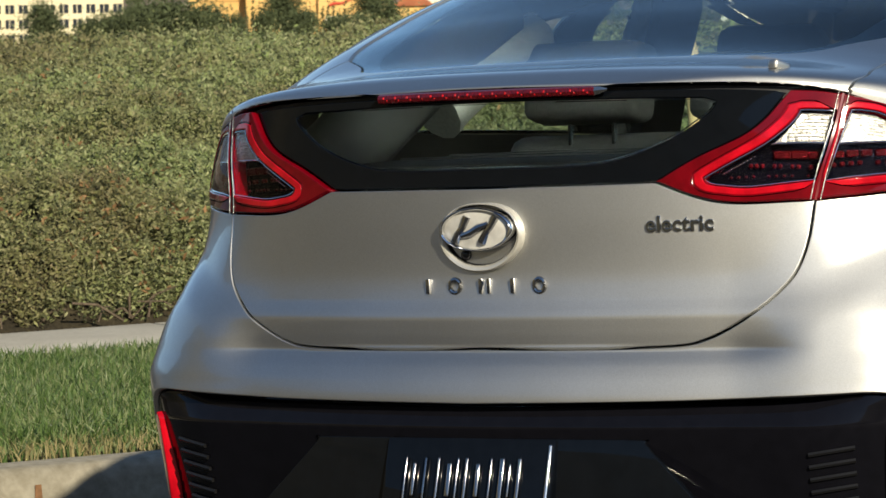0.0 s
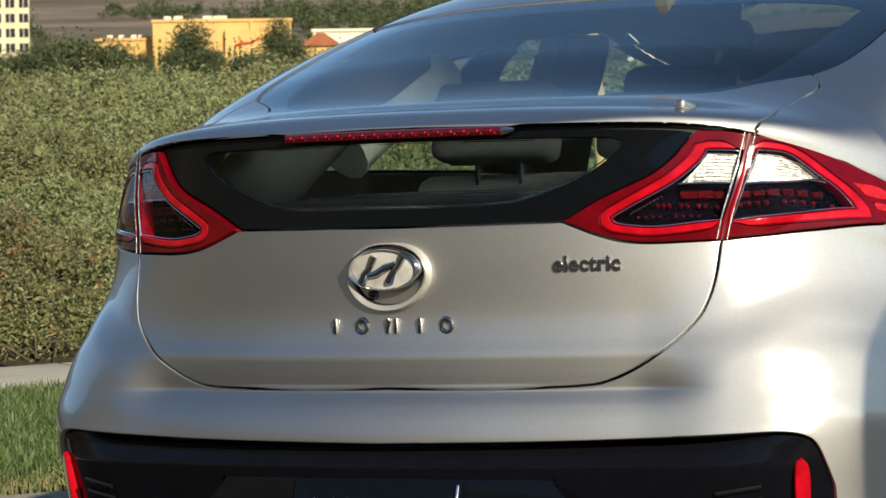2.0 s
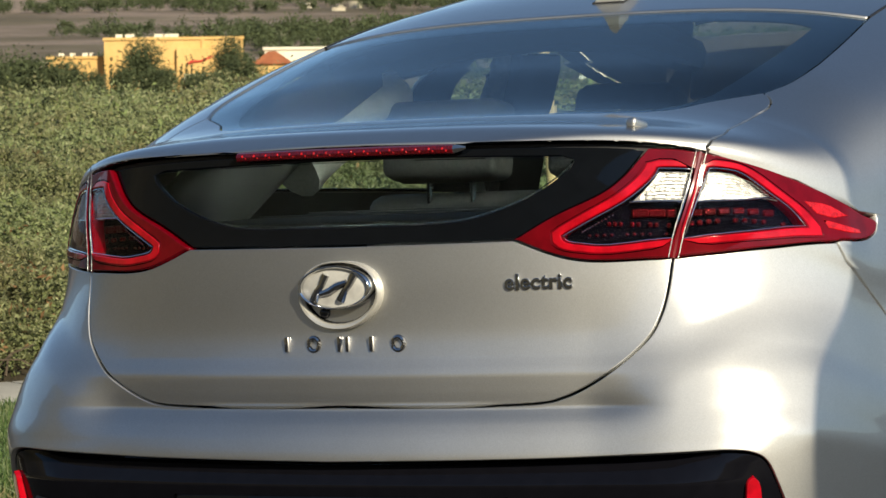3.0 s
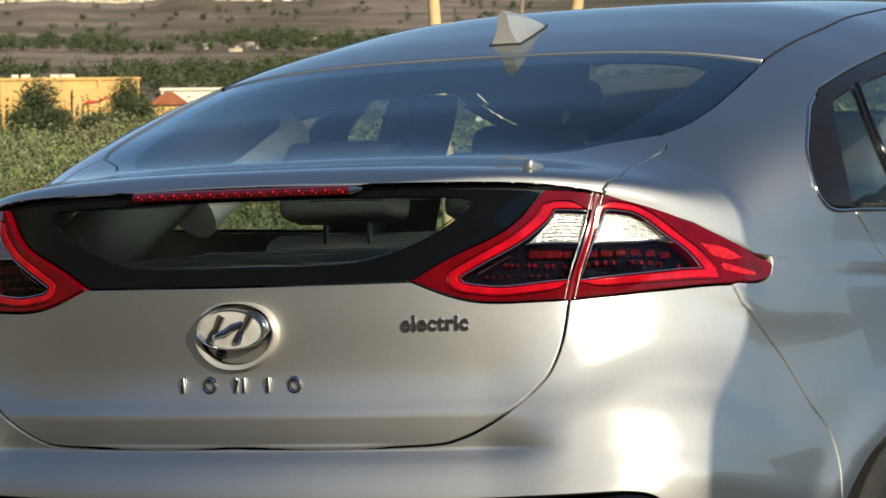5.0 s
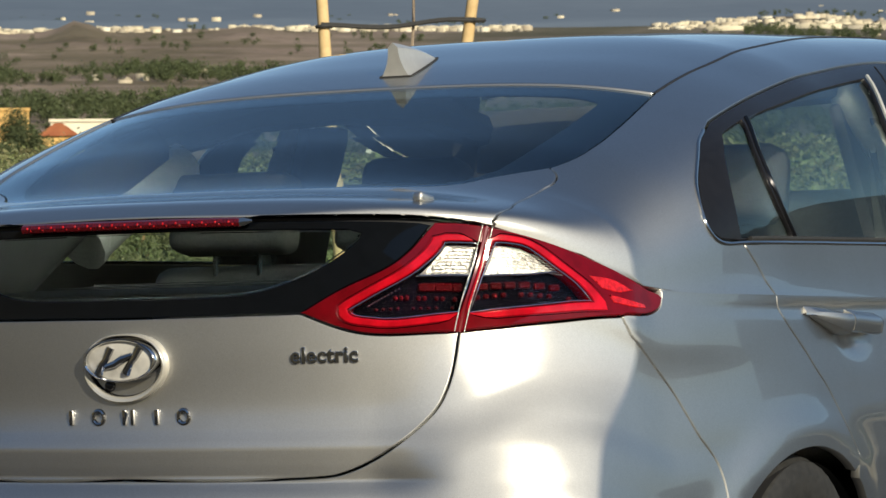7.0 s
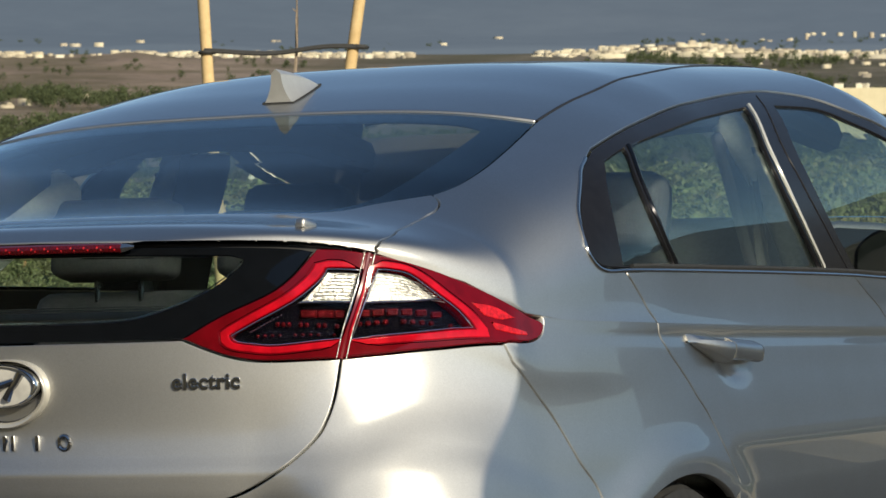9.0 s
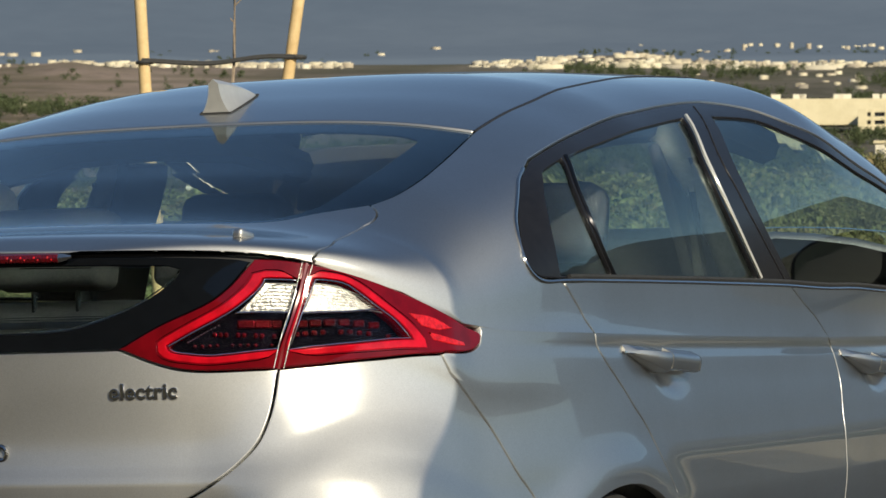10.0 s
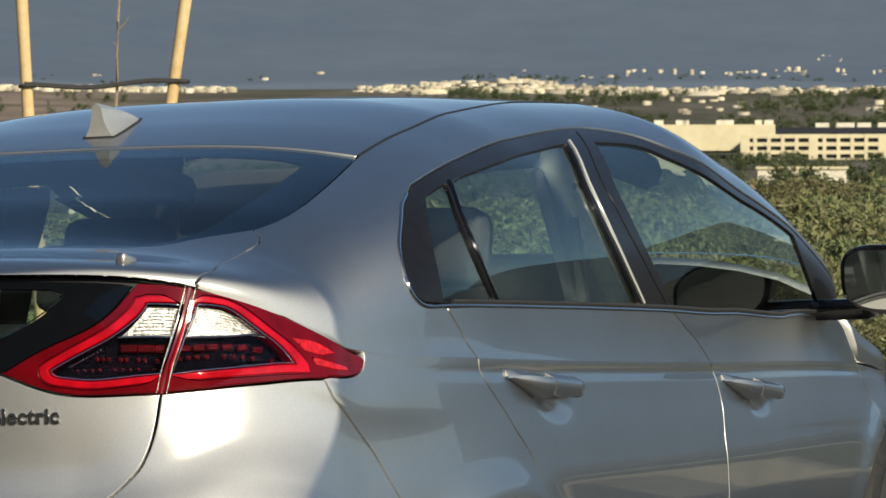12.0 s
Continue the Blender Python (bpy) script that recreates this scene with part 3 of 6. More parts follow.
mesh_object("bumper_insert", [sheet(insert_skin, both_sides(*insert_half), step=0.014, depth=0.012, sink=0.004, back=True)], [INSERT_BLACK, MATT_BLACK], bumper, "gloss black lower bumper panel")
recess = both_sides([(0, 0.17), (0.365, 0.17)], [(0.365, 0.17), (0.335, 0.215), (0.262, 0.314)], [(0.262, 0.314), (0.252, 0.328), (0.236, 0.336), (0, 0.338)])
mesh_object("plate_recess", [sheet(recess_skin, recess, step=0.02, depth=0.03, back=True)], [FRIT, MATT_BLACK], bumper, "sloping gloss black panel round the plate")
reflector = [[(0.571, 0.3702), (0.5627, 0.3462), (0.5639, 0.2399), (0.5681, 0.1701)], [(0.5681, 0.1701), (0.5771, 0.1697)], [(0.5771, 0.1697), (0.58, 0.2996), (0.5785, 0.3521), (0.571, 0.3702)]]
pair("reflector", [sheet(flank, loop(*[[(a - 0.003, b) for a, b in side] for side in reflector]), step=0.012, depth=0.022, sink=-0.003)], [RED_GLOW], bumper, "upright red reflector strip")
for side in (1, -1):
    for k in range(9):
        v = 0.315 - 0.024 * k
        bm = bmesh.new()
        tube(bm, along(insert_skin, [(side * s, v - 0.004 * i) for i, s in enumerate((0.522, 0.503, 0.484, 0.466))], -0.0015), 0.0040, 6)
        part("vent_slat", bm, VENT_BLACK, bumper)

# ---- number plate, its characters only as plain bars
bm = bmesh.new()
lean = Matrix.Rotation(radians(-18.6), 4, "X")
bar(bm, (0, -0.0270, 0.435), (0.33, 0.012, 0.165), 0.006, turn=lean)
plate = part("number_plate", bm, FRIT, bumper, "black embossed plate below the tailgate")
for k, w in enumerate((0.004, 0.007, 0.003, 0.005, 0.009, 0.004, 0.006, 0.008, 0.004, 0.009, 0.004, 0.007)):
    bm = bmesh.new()
    tall = 0.078 - 0.020 * (k % 3 == 1)
    bar(bm, (-0.118 + 0.0205 * k + 0.004 * math.sin(5.0 * k), -0.0335, 0.446), (w, 0.009, tall), 0.0028, 3, turn=lean)
    part("plate_bar", bm, BADGE, plate, "raised plain bar on the plate")
bm = bmesh.new()
bar(bm, (0.158, -0.0355, 0.435), (0.006, 0.008, 0.150), 0.0028, 3, turn=lean)
part("plate_edge", bm, CHROME, plate, "bright edge of the plate")

# ---- lamps
def bead(name, chart, line, r, mat, parents, closed=False, lift=0.0, label=""):
    pts = along(chart, line, lift)
    for side, parent in zip((1, -1), parents):
        bm = bmesh.new()
        tube(bm, [(side * p[0], p[1], p[2]) for p in pts], r, 6, closed)
        part(name, bm, mat, parent, label)


def led_row(parents, line, n, size, lift=-0.02):
    ab = spline(line, 10)
    ab = ab[np.linspace(0, len(ab) - 1, n).astype(int)]
    p, nrm = skin_normals(flank, ab)
    for side, parent in zip((1, -1), parents):
        for a, b in zip(p, nrm):
            bm = bmesh.new()
            c = a + b * lift
            bar(bm, (side * c[0], c[1], c[2]), size, 0.002, 1, Euler((0, 0, side * math.atan2(b[0], -b[1]))).to_matrix().to_4x4())
            part("light_element", bm, RED_DIM, parent)


OPEN_IN = [[(0.4301, 0.9522), (0.4511, 0.9557), (0.4685, 0.9580)], [(0.4685, 0.9580), (0.4596, 0.8919), (0.4501, 0.8173)], [(0.4501, 0.8173), (0.3778, 0.8025), (0.3343, 0.8067)], [(0.3343, 0.8067), (0.3228, 0.8107), (0.3179, 0.8197)],
           [(0.3179, 0.8197), (0.347, 0.8454), (0.3895, 0.8833), (0.4173, 0.9206), (0.4312, 0.9507)]]
WHITE_IN = [[(0.4301, 0.9522), (0.4511, 0.9557), (0.4685, 0.9580)], [(0.4685, 0.9580), (0.4596, 0.8919)], [(0.4596, 0.8919), (0.3964, 0.8846)], [(0.3964, 0.8846), (0.4173, 0.9217), (0.4301, 0.9522)]]
OPEN_OUT = [[(0.4867, 0.9659), (0.5027, 0.9698), (0.5212, 0.9688), (0.5485, 0.9418), (0.5674, 0.9214), (0.5802, 0.8950)], [(0.5802, 0.8950), (0.5285, 0.8505), (0.4633, 0.8176)], [(0.4633, 0.8176), (0.4722, 0.8898), (0.4867, 0.9659)]]
WHITE_OUT = [[(0.4867, 0.9659), (0.5027, 0.9698), (0.5212, 0.9688), (0.5516, 0.9380)], [(0.5516, 0.9380), (0.5193, 0.9129), (0.4728, 0.8939)], [(0.4728, 0.8939), (0.481, 0.9323), (0.4867, 0.9659)]]
def whole_line(o):
    """An outline with points close together."""
    t = np.linspace(0, 1, 8, endpoint=False)[:, None, None]
    return ((1 - t) * o + t * np.roll(o, -1, 0)).reshape(-1, 2)


def swell(ring, d):
    """An outline moved outward by d at each point."""
    way = np.roll(ring, -1, 0) - np.roll(ring, 1, 0)
    out = np.stack([way[:, 1], -way[:, 0]], -1) / (np.linalg.norm(way, axis=1)[:, None] + 1e-9)
    area = (ring[:, 0] * np.roll(ring[:, 1], -1) - ring[:, 1] * np.roll(ring[:, 0], -1)).sum()
    return ring + out * math.copysign(1, area) * np.asarray(d)[:, None]


inner_lamp = loop(LAMP_LEFT, [(0.4175, 0.9923), (0.4492, 0.9970), (0.4778, 0.9980)], LAMP_SPLIT, LAMP_LOW_IN)
outer_lamp = loop(LAMP_TOP_OUT, LAMP_LOW_OUT[:3] + BUMPER_SEAM[:1], BUMPER_SEAM[:1] + LAMP_LOW_OUT[3:], LAMP_SPLIT[::-1])
for name, whole, opening, white, owner in (("tail_lamp", inner_lamp, OPEN_IN, WHITE_IN, gate), ("corner_lamp", outer_lamp, OPEN_OUT, WHITE_OUT, car)):
    label = "red-rimmed tail lamp with clear and dark chambers"
    lamps = pair(name, [sheet(flank, whole, [loop(*opening)], step=0.012, depth=0.03, sink=-0.002)], [RED_LENS], owner, label)
    tail_lamps, corner_lamps = (lamps, lamps) if name == "tail_lamp" else (tail_lamps, lamps)
    pair("housing", [sheet(flank, whole, step=0.02, depth=0.01, sink=0.034, gap=0.002)], [LAMP_DARK], lamps, "dark lamp housing")
    pair("clear_reflector", [sheet(flank, loop(*white), step=0.01, depth=0.01, sink=0.012)], [LAMP_WHITE], lamps, "silvered ribbed reflector")
    pair("lens", [sheet(flank, loop(*opening), step=0.02, depth=0.003, sink=0.0, gap=0.0, back=True)], [LENS_CLEAR, LENS_CLEAR], lamps, "clear lens")
    bead("chrome_bead", flank, loop(*opening)[::2], 0.0010, CHROME, lamps, True, 0.001, "thin chrome line round the chamber")
    bead("chamber_line", flank, spline(white[2] if name == "tail_lamp" else white[1], 5), 0.0016, CHROME, lamps, lift=-0.006, label="chrome line under the clear part")
    # ribs of the clear part
    a, b = np.array(white[1][0]), np.array(white[1][-1])
    c, d = np.array(white[-1][-1]), np.array(white[-1][0])
    if name == "tail_lamp":
        for k in range(1, 9):
            t = k / 9
            bead("rib", flank, [a + (b - a) * t, (a + (b - a) * t + c + (d - c) * t) / 2, c + (d - c) * t + (0.012, 0)], 0.0010, LAMP_WHITE, lamps, lift=-0.0110)
        led_row(lamps, [(0.4057, 0.8658), (0.4474, 0.8689)], 5, (0.017, 0.006, 0.013), -0.026)
        led_row(lamps, [(0.3718, 0.8442), (0.4462, 0.8440)], 8, (0.007, 0.005, 0.008), -0.026)
        led_row(lamps, [(0.3476, 0.8216), (0.4445, 0.8270)], 9, (0.006, 0.005, 0.005), -0.026)
    else:
        for k in range(1, 8):
            t = k / 8
            bead("rib", flank, [(0.48 + -0.019 * t, 0.9679 + -0.0625 * t), (0.515 + 0.001 * t, 0.9705 + -0.0495 * t), (0.535 + 0.027 * t, 0.9627 + -0.0291 * t)], 0.0010, LAMP_WHITE, lamps, lift=-0.0110)
        led_row(lamps, [(0.476, 0.8760), (0.5531, 0.9087)], 6, (0.020, 0.006, 0.011), -0.026)
        led_row(lamps, [(0.4718, 0.8523), (0.5671, 0.8928)], 9, (0.009, 0.006, 0.008), -0.026)
    # a light guide inside the red rim, and a deep red line round it
    ring = loop(*opening)
    reach = np.array([np.hypot(*(whole_line(whole) - p).T).min() for p in ring])
    for title, near, far, up, mat, text in (("light_guide", 0.0035, 0.0165, 0.0035, RED_GLOW, "bright red light guide"), ("rim_line", 0.0175, 0.0205, 0.0028, RED_LENS, "deep red line round the light guide")):
        outer_edge, inner_edge = swell(ring, np.minimum(far, reach - 0.0025)), swell(ring, np.minimum(near, reach * 0.45 - 0.001))
        if title == "rim_line":
            inner_edge = swell(ring, np.minimum(near, reach - 0.0045))
        pair(title, [sheet(flank, outer_edge, [inner_edge], step=0.012, gap=0.0003, depth=0.004, sink=-up)], [mat], lamps, text)
for field in (loop([(0.5793, 0.9527), (0.6005, 0.9680), (0.6187, 0.9646)], [(0.6187, 0.9646), (0.6058, 0.9413), (0.591, 0.9345)], [(0.591, 0.9345), (0.5793, 0.9527)]),
              loop([(0.5967, 0.9270), (0.611, 0.9332), (0.636, 0.9483)], [(0.636, 0.9483), (0.6384, 0.9396)], [(0.6384, 0.9396), (0.6143, 0.9181), (0.6006, 0.9111)], [(0.6006, 0.9111), (0.5967, 0.9270)])):
    pair("side_reflex", [sheet(flank, field, step=0.008, gap=0.0003, depth=0.003, sink=-0.0034)], [RED_BRIGHT], corner_lamps, "bright red reflex field at the tip of the corner lamp")

split = spline(LAMP_SPLIT, 6)
for lamps, shift, name in ((tail_lamps, -0.0055, "split_line"), (corner_lamps, 0.0055, "split_line")):
    bead(name, flank, split + (shift, 0), 0.0007, LAMP_WHITE, lamps, lift=0.0032, label="thin pale edge between the two lamps")
bead("split_filler", flank, split, 0.0042, RED_DEEP, corner_lamps, lift=-0.0030, label="dark red edge of the lamp")
diode_line = spline([OPEN_IN[4][0], OPEN_IN[4][1], OPEN_IN[4][2]], 10)[5:16] + (0.010, -0.004)
for p in along(flank, diode_line, -0.006):
    for side, lamp_part in zip((1, -1), tail_lamps):
        bm = bmesh.new()
        bar(bm, (side * p[0], p[1], p[2]), (0.0032, 0.003, 0.0026), 0.001, 1)
        part("diode", bm, CHROME, lamp_part, "small bright diode")
# dark flange that closes the gap under the spoiler
mesh_object("spoiler_flange", [sheet(flank, both_sides([(0, 0.984), (0.2, 0.984), (0.44, 0.975)], [(0.44, 0.975), (0.46, 0.999)], [(0.46, 0.999), (0.2, 0.999), (0, 0.999)]), step=0.02, depth=0.006, sink=0.016, gap=0.0)], [MATT_BLACK], gate, "black flange under the spoiler")
# high brake light under the spoiler's edge
bm = bmesh.new()
tube(bm, along(flank, [(s, 0.9905) for s in np.linspace(-0.165, 0.165, 30)], 0.003), 0.0085, 8)
brake = part("brake_light", bm, RED_GLOW_DIM, gate, "narrow red high brake light")
for s in np.linspace(-0.153, 0.153, 17):
    p = along(flank, [(s, 0.9895)], 0.0095)[0]
    bm = bmesh.new()
    bar(bm, p + (-0.003, 0.0, 0.001), (0.006, 0.005, 0.0055), 0.002, 1)
    bar(bm, p + (0.004, 0.0005, -0.002), (0.004, 0.005, 0.004), 0.0015, 1)
    part("light_element", bm, RED_BRIGHT, brake)
bm = bmesh.new()
tube(bm, along(flank, [(0.163, 0.9905), (0.172, 0.992), (0.182, 0.993)], 0.003), 0.006, 6, radii=[0.0085, 0.007, 0.002])
part("end_cap", bm, SATIN, brake, "pale end cap")

# ---- badges
def badge_letters(text, place, size, mat, parent, name, label):
    cu = bpy.data.curves.new(name, "FONT")
    cu.body, cu.size, cu.extrude, cu.bevel_depth, cu.align_x, cu.align_y = text, size, 0.0016, 0.0011, "CENTER", "CENTER"
    cu.space_character, cu.offset = 1.10, 0.0003
    tmp = bpy.data.objects.new(name, cu)
    scene.collection.objects.link(tmp)
    me = bpy.data.meshes.new_from_object(tmp.evaluated_get(bpy.context.evaluated_depsgraph_get()))
    bpy.data.objects.remove(tmp)
    me.materials.clear()
    me.materials.append(mat)
    p, n = skin_normals(flank, np.array([place]))
    ob = new(name, me)
    yaw = math.atan2(n[0][0], -n[0][1])
    ob.matrix_world = Matrix.Translation(p[0] + n[0] * 0.001) @ Euler((radians(86), 0, yaw)).to_matrix().to_4x4()
    ob.parent = parent
    return tagged(ob, label)


badge_letters("electric", (0.2865, 0.7331), 0.0352, BADGE, gate, "badge", "chrome word reading electric")
# five plain chrome shapes in a row: bar, ring, block, bar, ring
for k, (s, kind) in enumerate(((-0.0850, "bar"), (-0.0425, "ring"), (0.0045, "block"), (0.0475, "bar"), (0.0872, "ring"))):
    p = along(flank, [(s, 0.6225)], 0.002)[0]
    bm = bmesh.new()
    if kind == "ring":
        tube(bm, [p + (0.0105 * math.cos(a), 0, 0.0115 * math.sin(a)) for a in np.linspace(0, 2 * math.pi, 20, endpoint=False)], 0.0040, 8, True)
    elif kind == "bar":
        bar(bm, p, (0.0075, 0.010, 0.026), 0.0022)
    else:
        bar(bm, p + (-0.008, 0, 0), (0.0065, 0.010, 0.026), 0.002)
        bar(bm, p + (0.008, 0, 0), (0.0065, 0.010, 0.026), 0.002)
    part("chrome_shape", bm, BADGE, gate)
# oval emblem over a rounded camera cup
def shield(f, y, dz=0.0, n=56):
    """The emblem's outline: an oval above, narrower and flatter below; f shrinks it."""
    out = []
    for a in np.linspace(0, 2 * math.pi, n, endpoint=False):
        x, z = math.copysign(abs(math.cos(a)) ** 0.86, math.cos(a)), math.copysign(abs(math.sin(a)) ** 0.86, math.sin(a))
        out.append((0.0813 * f * x * (1 - 0.20 * max(0, -z) ** 1.5) + 0.004 * min(0, z), y, 0.8510 + dz + 0.0590 * f * z))
    return out


def lofted(rings, closed=True):
    """Rings of equal length joined to one skin, the last one closed."""
    bm = bmesh.new()
    rows = [[bm.verts.new(v) for v in ring] for ring in rings]
    n = len(rows[0])
    for a, b in zip(rows, rows[1:]):
        for i in range(n):
            bm.faces.new((a[i], a[(i + 1) % n], b[(i + 1) % n], b[i]))
    if closed:
        bm.faces.new(rows[-1])
    bmesh.ops.recalc_face_normals(bm, faces=bm.faces)
    return bm


def oval(f, y, n=56):
    return [(-0.003 + 0.0700 * f * math.cos(a), y, 0.8648 + 0.0362 * f * math.sin(a)) for a in np.linspace(0, 2 * math.pi, n, endpoint=False)]


emblem = part("emblem", lofted([shield(1.0, 0.068), shield(1.0, 0.057), shield(0.985, 0.052), shield(0.955, 0.0495), shield(0.91, 0.0505, 0.002), shield(0.87, 0.056, 0.004)], False), CHROME_DULL, gate,
              "oval chrome emblem in a rounded satin cup")
# shade in the satin cup under the ring is given as black chrome
part("cup", lofted([shield(0.88, 0.0545, 0.004), shield(0.82, 0.066, 0.004), shield(0.72, 0.078, 0.006), shield(0.3, 0.084, 0.012)]), DARK_METAL, emblem, "dished chrome cup, black for the shade in its hollow")
part("ring", lofted([oval(1.03, 0.062), oval(1.045, 0.050), oval(1.02, 0.0425), oval(0.975, 0.0400), oval(0.93, 0.0415), oval(0.905, 0.047)], False), CHROME, emblem, "oval chrome ring")
part("field", lofted([oval(0.93, 0.049), oval(0.90, 0.0475), oval(0.5, 0.0450), oval(0.1, 0.0445)]), simple("emblem_field", (0.58, 0.57, 0.54), 0.30, metal=0.25), emblem, "pale satin oval field")
bm = bmesh.new()
for x0, x1 in ((-0.0450, -0.0190), (0.0080, 0.0370)):
    tube(bm, [(x0, 0.0460, 0.8430), ((x0 + x1) / 2 - 0.004, 0.0440, 0.8605), ((x0 + x1) / 2 + 0.004, 0.0440, 0.8690), (x1, 0.0455, 0.8870)], 0.007, 8, radii=[0.0080, 0.0058, 0.0058, 0.0074])
tube(bm, [(-0.030, 0.0440, 0.8545), (-0.010, 0.0415, 0.8600), (0.004, 0.0415, 0.8680), (0.022, 0.0435, 0.8740)], 0.0060, 8, radii=[0.0050, 0.0070, 0.0070, 0.0050])
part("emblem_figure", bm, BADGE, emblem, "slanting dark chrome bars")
bm = bmesh.new()
bmesh.ops.create_uvsphere(bm, u_segments=16, v_segments=10, radius=0.0105)
bmesh.ops.translate(bm, verts=bm.verts, vec=(-0.034, 0.064, 0.8215))
part("camera_lens", bm, GLOSS_BLACK, emblem, "small black camera lens")

# ---- side and roof
ROOF_SEAM = [(0.4103, 1.0310), (0.4067, 1.2306), (0.4002, 1.4552), (0.366, 1.8620), (0.334, 2.2147), (0.341, 2.4944), (0.399, 2.7813)]
DLO_REAR = [(0.8278, 0.8073), (0.8048, 0.7317), (0.7393, 0.7026), (0.6369, 0.7390), (0.5486, 0.8546), (0.5116, 0.9829)]
DLO_HEAD = [(0.5116, 0.9829), (0.5067, 1.2096), (0.4957, 1.5219), (0.4761, 1.8411), (0.4690, 2.0390), (0.4730, 2.1399), (0.4980, 2.2973), (0.5459, 2.4468), (0.5880, 2.6562), (0.5978, 2.9220), (0.5942, 3.1589), (0.6106, 3.2839), (0.644, 3.4808)]
DLO_FOOT = [(0.644, 3.4808), (0.800, 3.4113)]
BELT = [(0.800, 3.4113), (0.8539, 3.0293), (0.8735, 2.8808), (0.8846, 2.4537), (0.8800, 2.1025), (0.8782, 1.8838), (0.8727, 1.4776), (0.8549, 1.1085), (0.8278, 0.8073)]
DOOR_TOP_SEAM = [(1, 0.918), (0.959, 0.8898), (0.923, 0.8720), (0.8409, 0.8221)]
B_TOP_SEAM = [(1, 2.335), (0.9538, 2.2649), (0.9196, 2.1855), (0.8835, 2.1093)]
frame_upper = loop([(1, 0.2305), (1, 0.918)], DOOR_TOP_SEAM, [DOOR_TOP_SEAM[-1], (0.8278, 0.8073)], DLO_REAR, DLO_HEAD, [(0.644, 3.4808), (0.695, 3.5671)], [(0.695, 3.5671), (0.598, 3.5224)],
                   [(0.598, 3.5224), (0.525, 3.2098), (0.458, 2.9532), (0.399, 2.7813)], ROOF_SEAM[::-1], GLASS_EDGE[::-1], HATCH_SEAM[:-1] + [(0.99, 0.2305)])
quarter_low = loop(BUMPER_SEAM, arch(0.95, 143, 53, 12), REAR_DOOR_SEAM[::-1], [REAR_DOOR_SEAM[0], (0.5 * (REAR_DOOR_SEAM[0][0] + LAMP_TOP_OUT[-1][0]), 1), (LAMP_TOP_OUT[-1][0], 1)], [(LAMP_TOP_OUT[-1][0], 1), LAMP_TOP_OUT[-1]], LAMP_LOW_OUT[:3] + BUMPER_SEAM[:1])
pair("quarter_panel", [sheet(top, frame_upper, step=0.018, join=0, depth=0.018, back=True), sheet(flank, quarter_low, step=0.014, join=1, depth=0.018, gap=0.0012, back=True)], [PAINT, TRIM_IN], car,
     "silver rear quarter and roof side frame")
mesh_object("roof", [sheet(top, both_sides(GLASS_HEAD[::-1], ROOF_SEAM, [(0.399, 2.7813), (0.2, 2.8), (0, 2.8)]), step=0.03, depth=0.018, gap=0.003, back=True)], [PAINT, PALE_TRIM], car, "silver roof panel")
bead("roof_ditch", top, spline(ROOF_SEAM, 6), 0.0032, MATT_BLACK, (car, car), lift=-0.001, label="black roof ditch moulding")
mesh_object("windscreen", [sheet(top, both_sides([(0, 2.82), (0.2, 2.82), (0.394, 2.8013)], [(0.394, 2.8013), (0.448, 2.9525), (0.516, 3.207), (0.588, 3.5026)], [(0.588, 3.5026), (0.299, 3.5401), (0, 3.55)]), step=0.04, depth=0.005, sink=0.002, back=True)],
            [GLASS_SIDE, GLASS_SIDE], car, "clear windscreen")
mesh_object("bonnet", [sheet(top, both_sides([(0, 3.57), (0.399, 3.5704), (0.99, 3.62)], [(0.99, 3.62), (0.99, 4.46)], [(0.99, 4.46), (0, 4.46)]), step=0.05, depth=0.02, back=True)], [PAINT, MATT_BLACK], car, "silver bonnet")


def dented(chart, y0, z0):
    """The skin with the finger cup of a door handle pressed in."""
    (s0, v0), = at_side((y0, z0))

    def pressed(s, v):
        p = chart(s, v)
        e = np.exp(-((np.asarray(s) - s0) / 0.017) ** 2 - ((np.asarray(v) - v0) / 0.040) ** 2)
        p[..., 0] -= np.sign(p[..., 0]) * 0.013 * e
        return p
    return pressed


rear_low = loop(REAR_DOOR_SEAM, arch(0.95, 50, -12, 20), [arch(0.95, -12, -12, 1)[0], B_SEAM[-1]], B_SEAM[::-1], [B_SEAM[0], REAR_DOOR_SEAM[0]])
rear_up = loop(DOOR_TOP_SEAM, [(0.8409, 0.8221), (0.8549, 1.1085), (0.8727, 1.4776), (0.8782, 1.8838), (0.8835, 2.1093)], B_TOP_SEAM[::-1], [(1, 2.335), (1, 0.918)])
front_low = loop(B_SEAM, [B_SEAM[-1]] + at_side((3.40, 0.24)), at_side((3.40, 0.24), (3.46, 0.42), (3.56, 0.54), (3.74, 0.62)), FRONT_SEAM[::-1], [FRONT_SEAM[0], B_SEAM[0]])
front_up = loop(B_TOP_SEAM, [(0.8835, 2.1093), (0.8846, 2.4537), (0.8735, 2.8808), (0.8539, 3.0293), (0.800, 3.4113)], [(0.800, 3.4113), (0.842, 3.4905), (1, 3.6)], [(1, 3.6), (1, 2.335)])
rear_doors = pair("rear_door", [sheet(dented(flank, 1.265, 0.825), rear_low, step=0.012, join=1, depth=0.018, back=True), sheet(top, rear_up, step=0.022, join=0, depth=0.018, gap=0.0012, back=True)], [PAINT, TRIM_IN], car, "silver rear door")
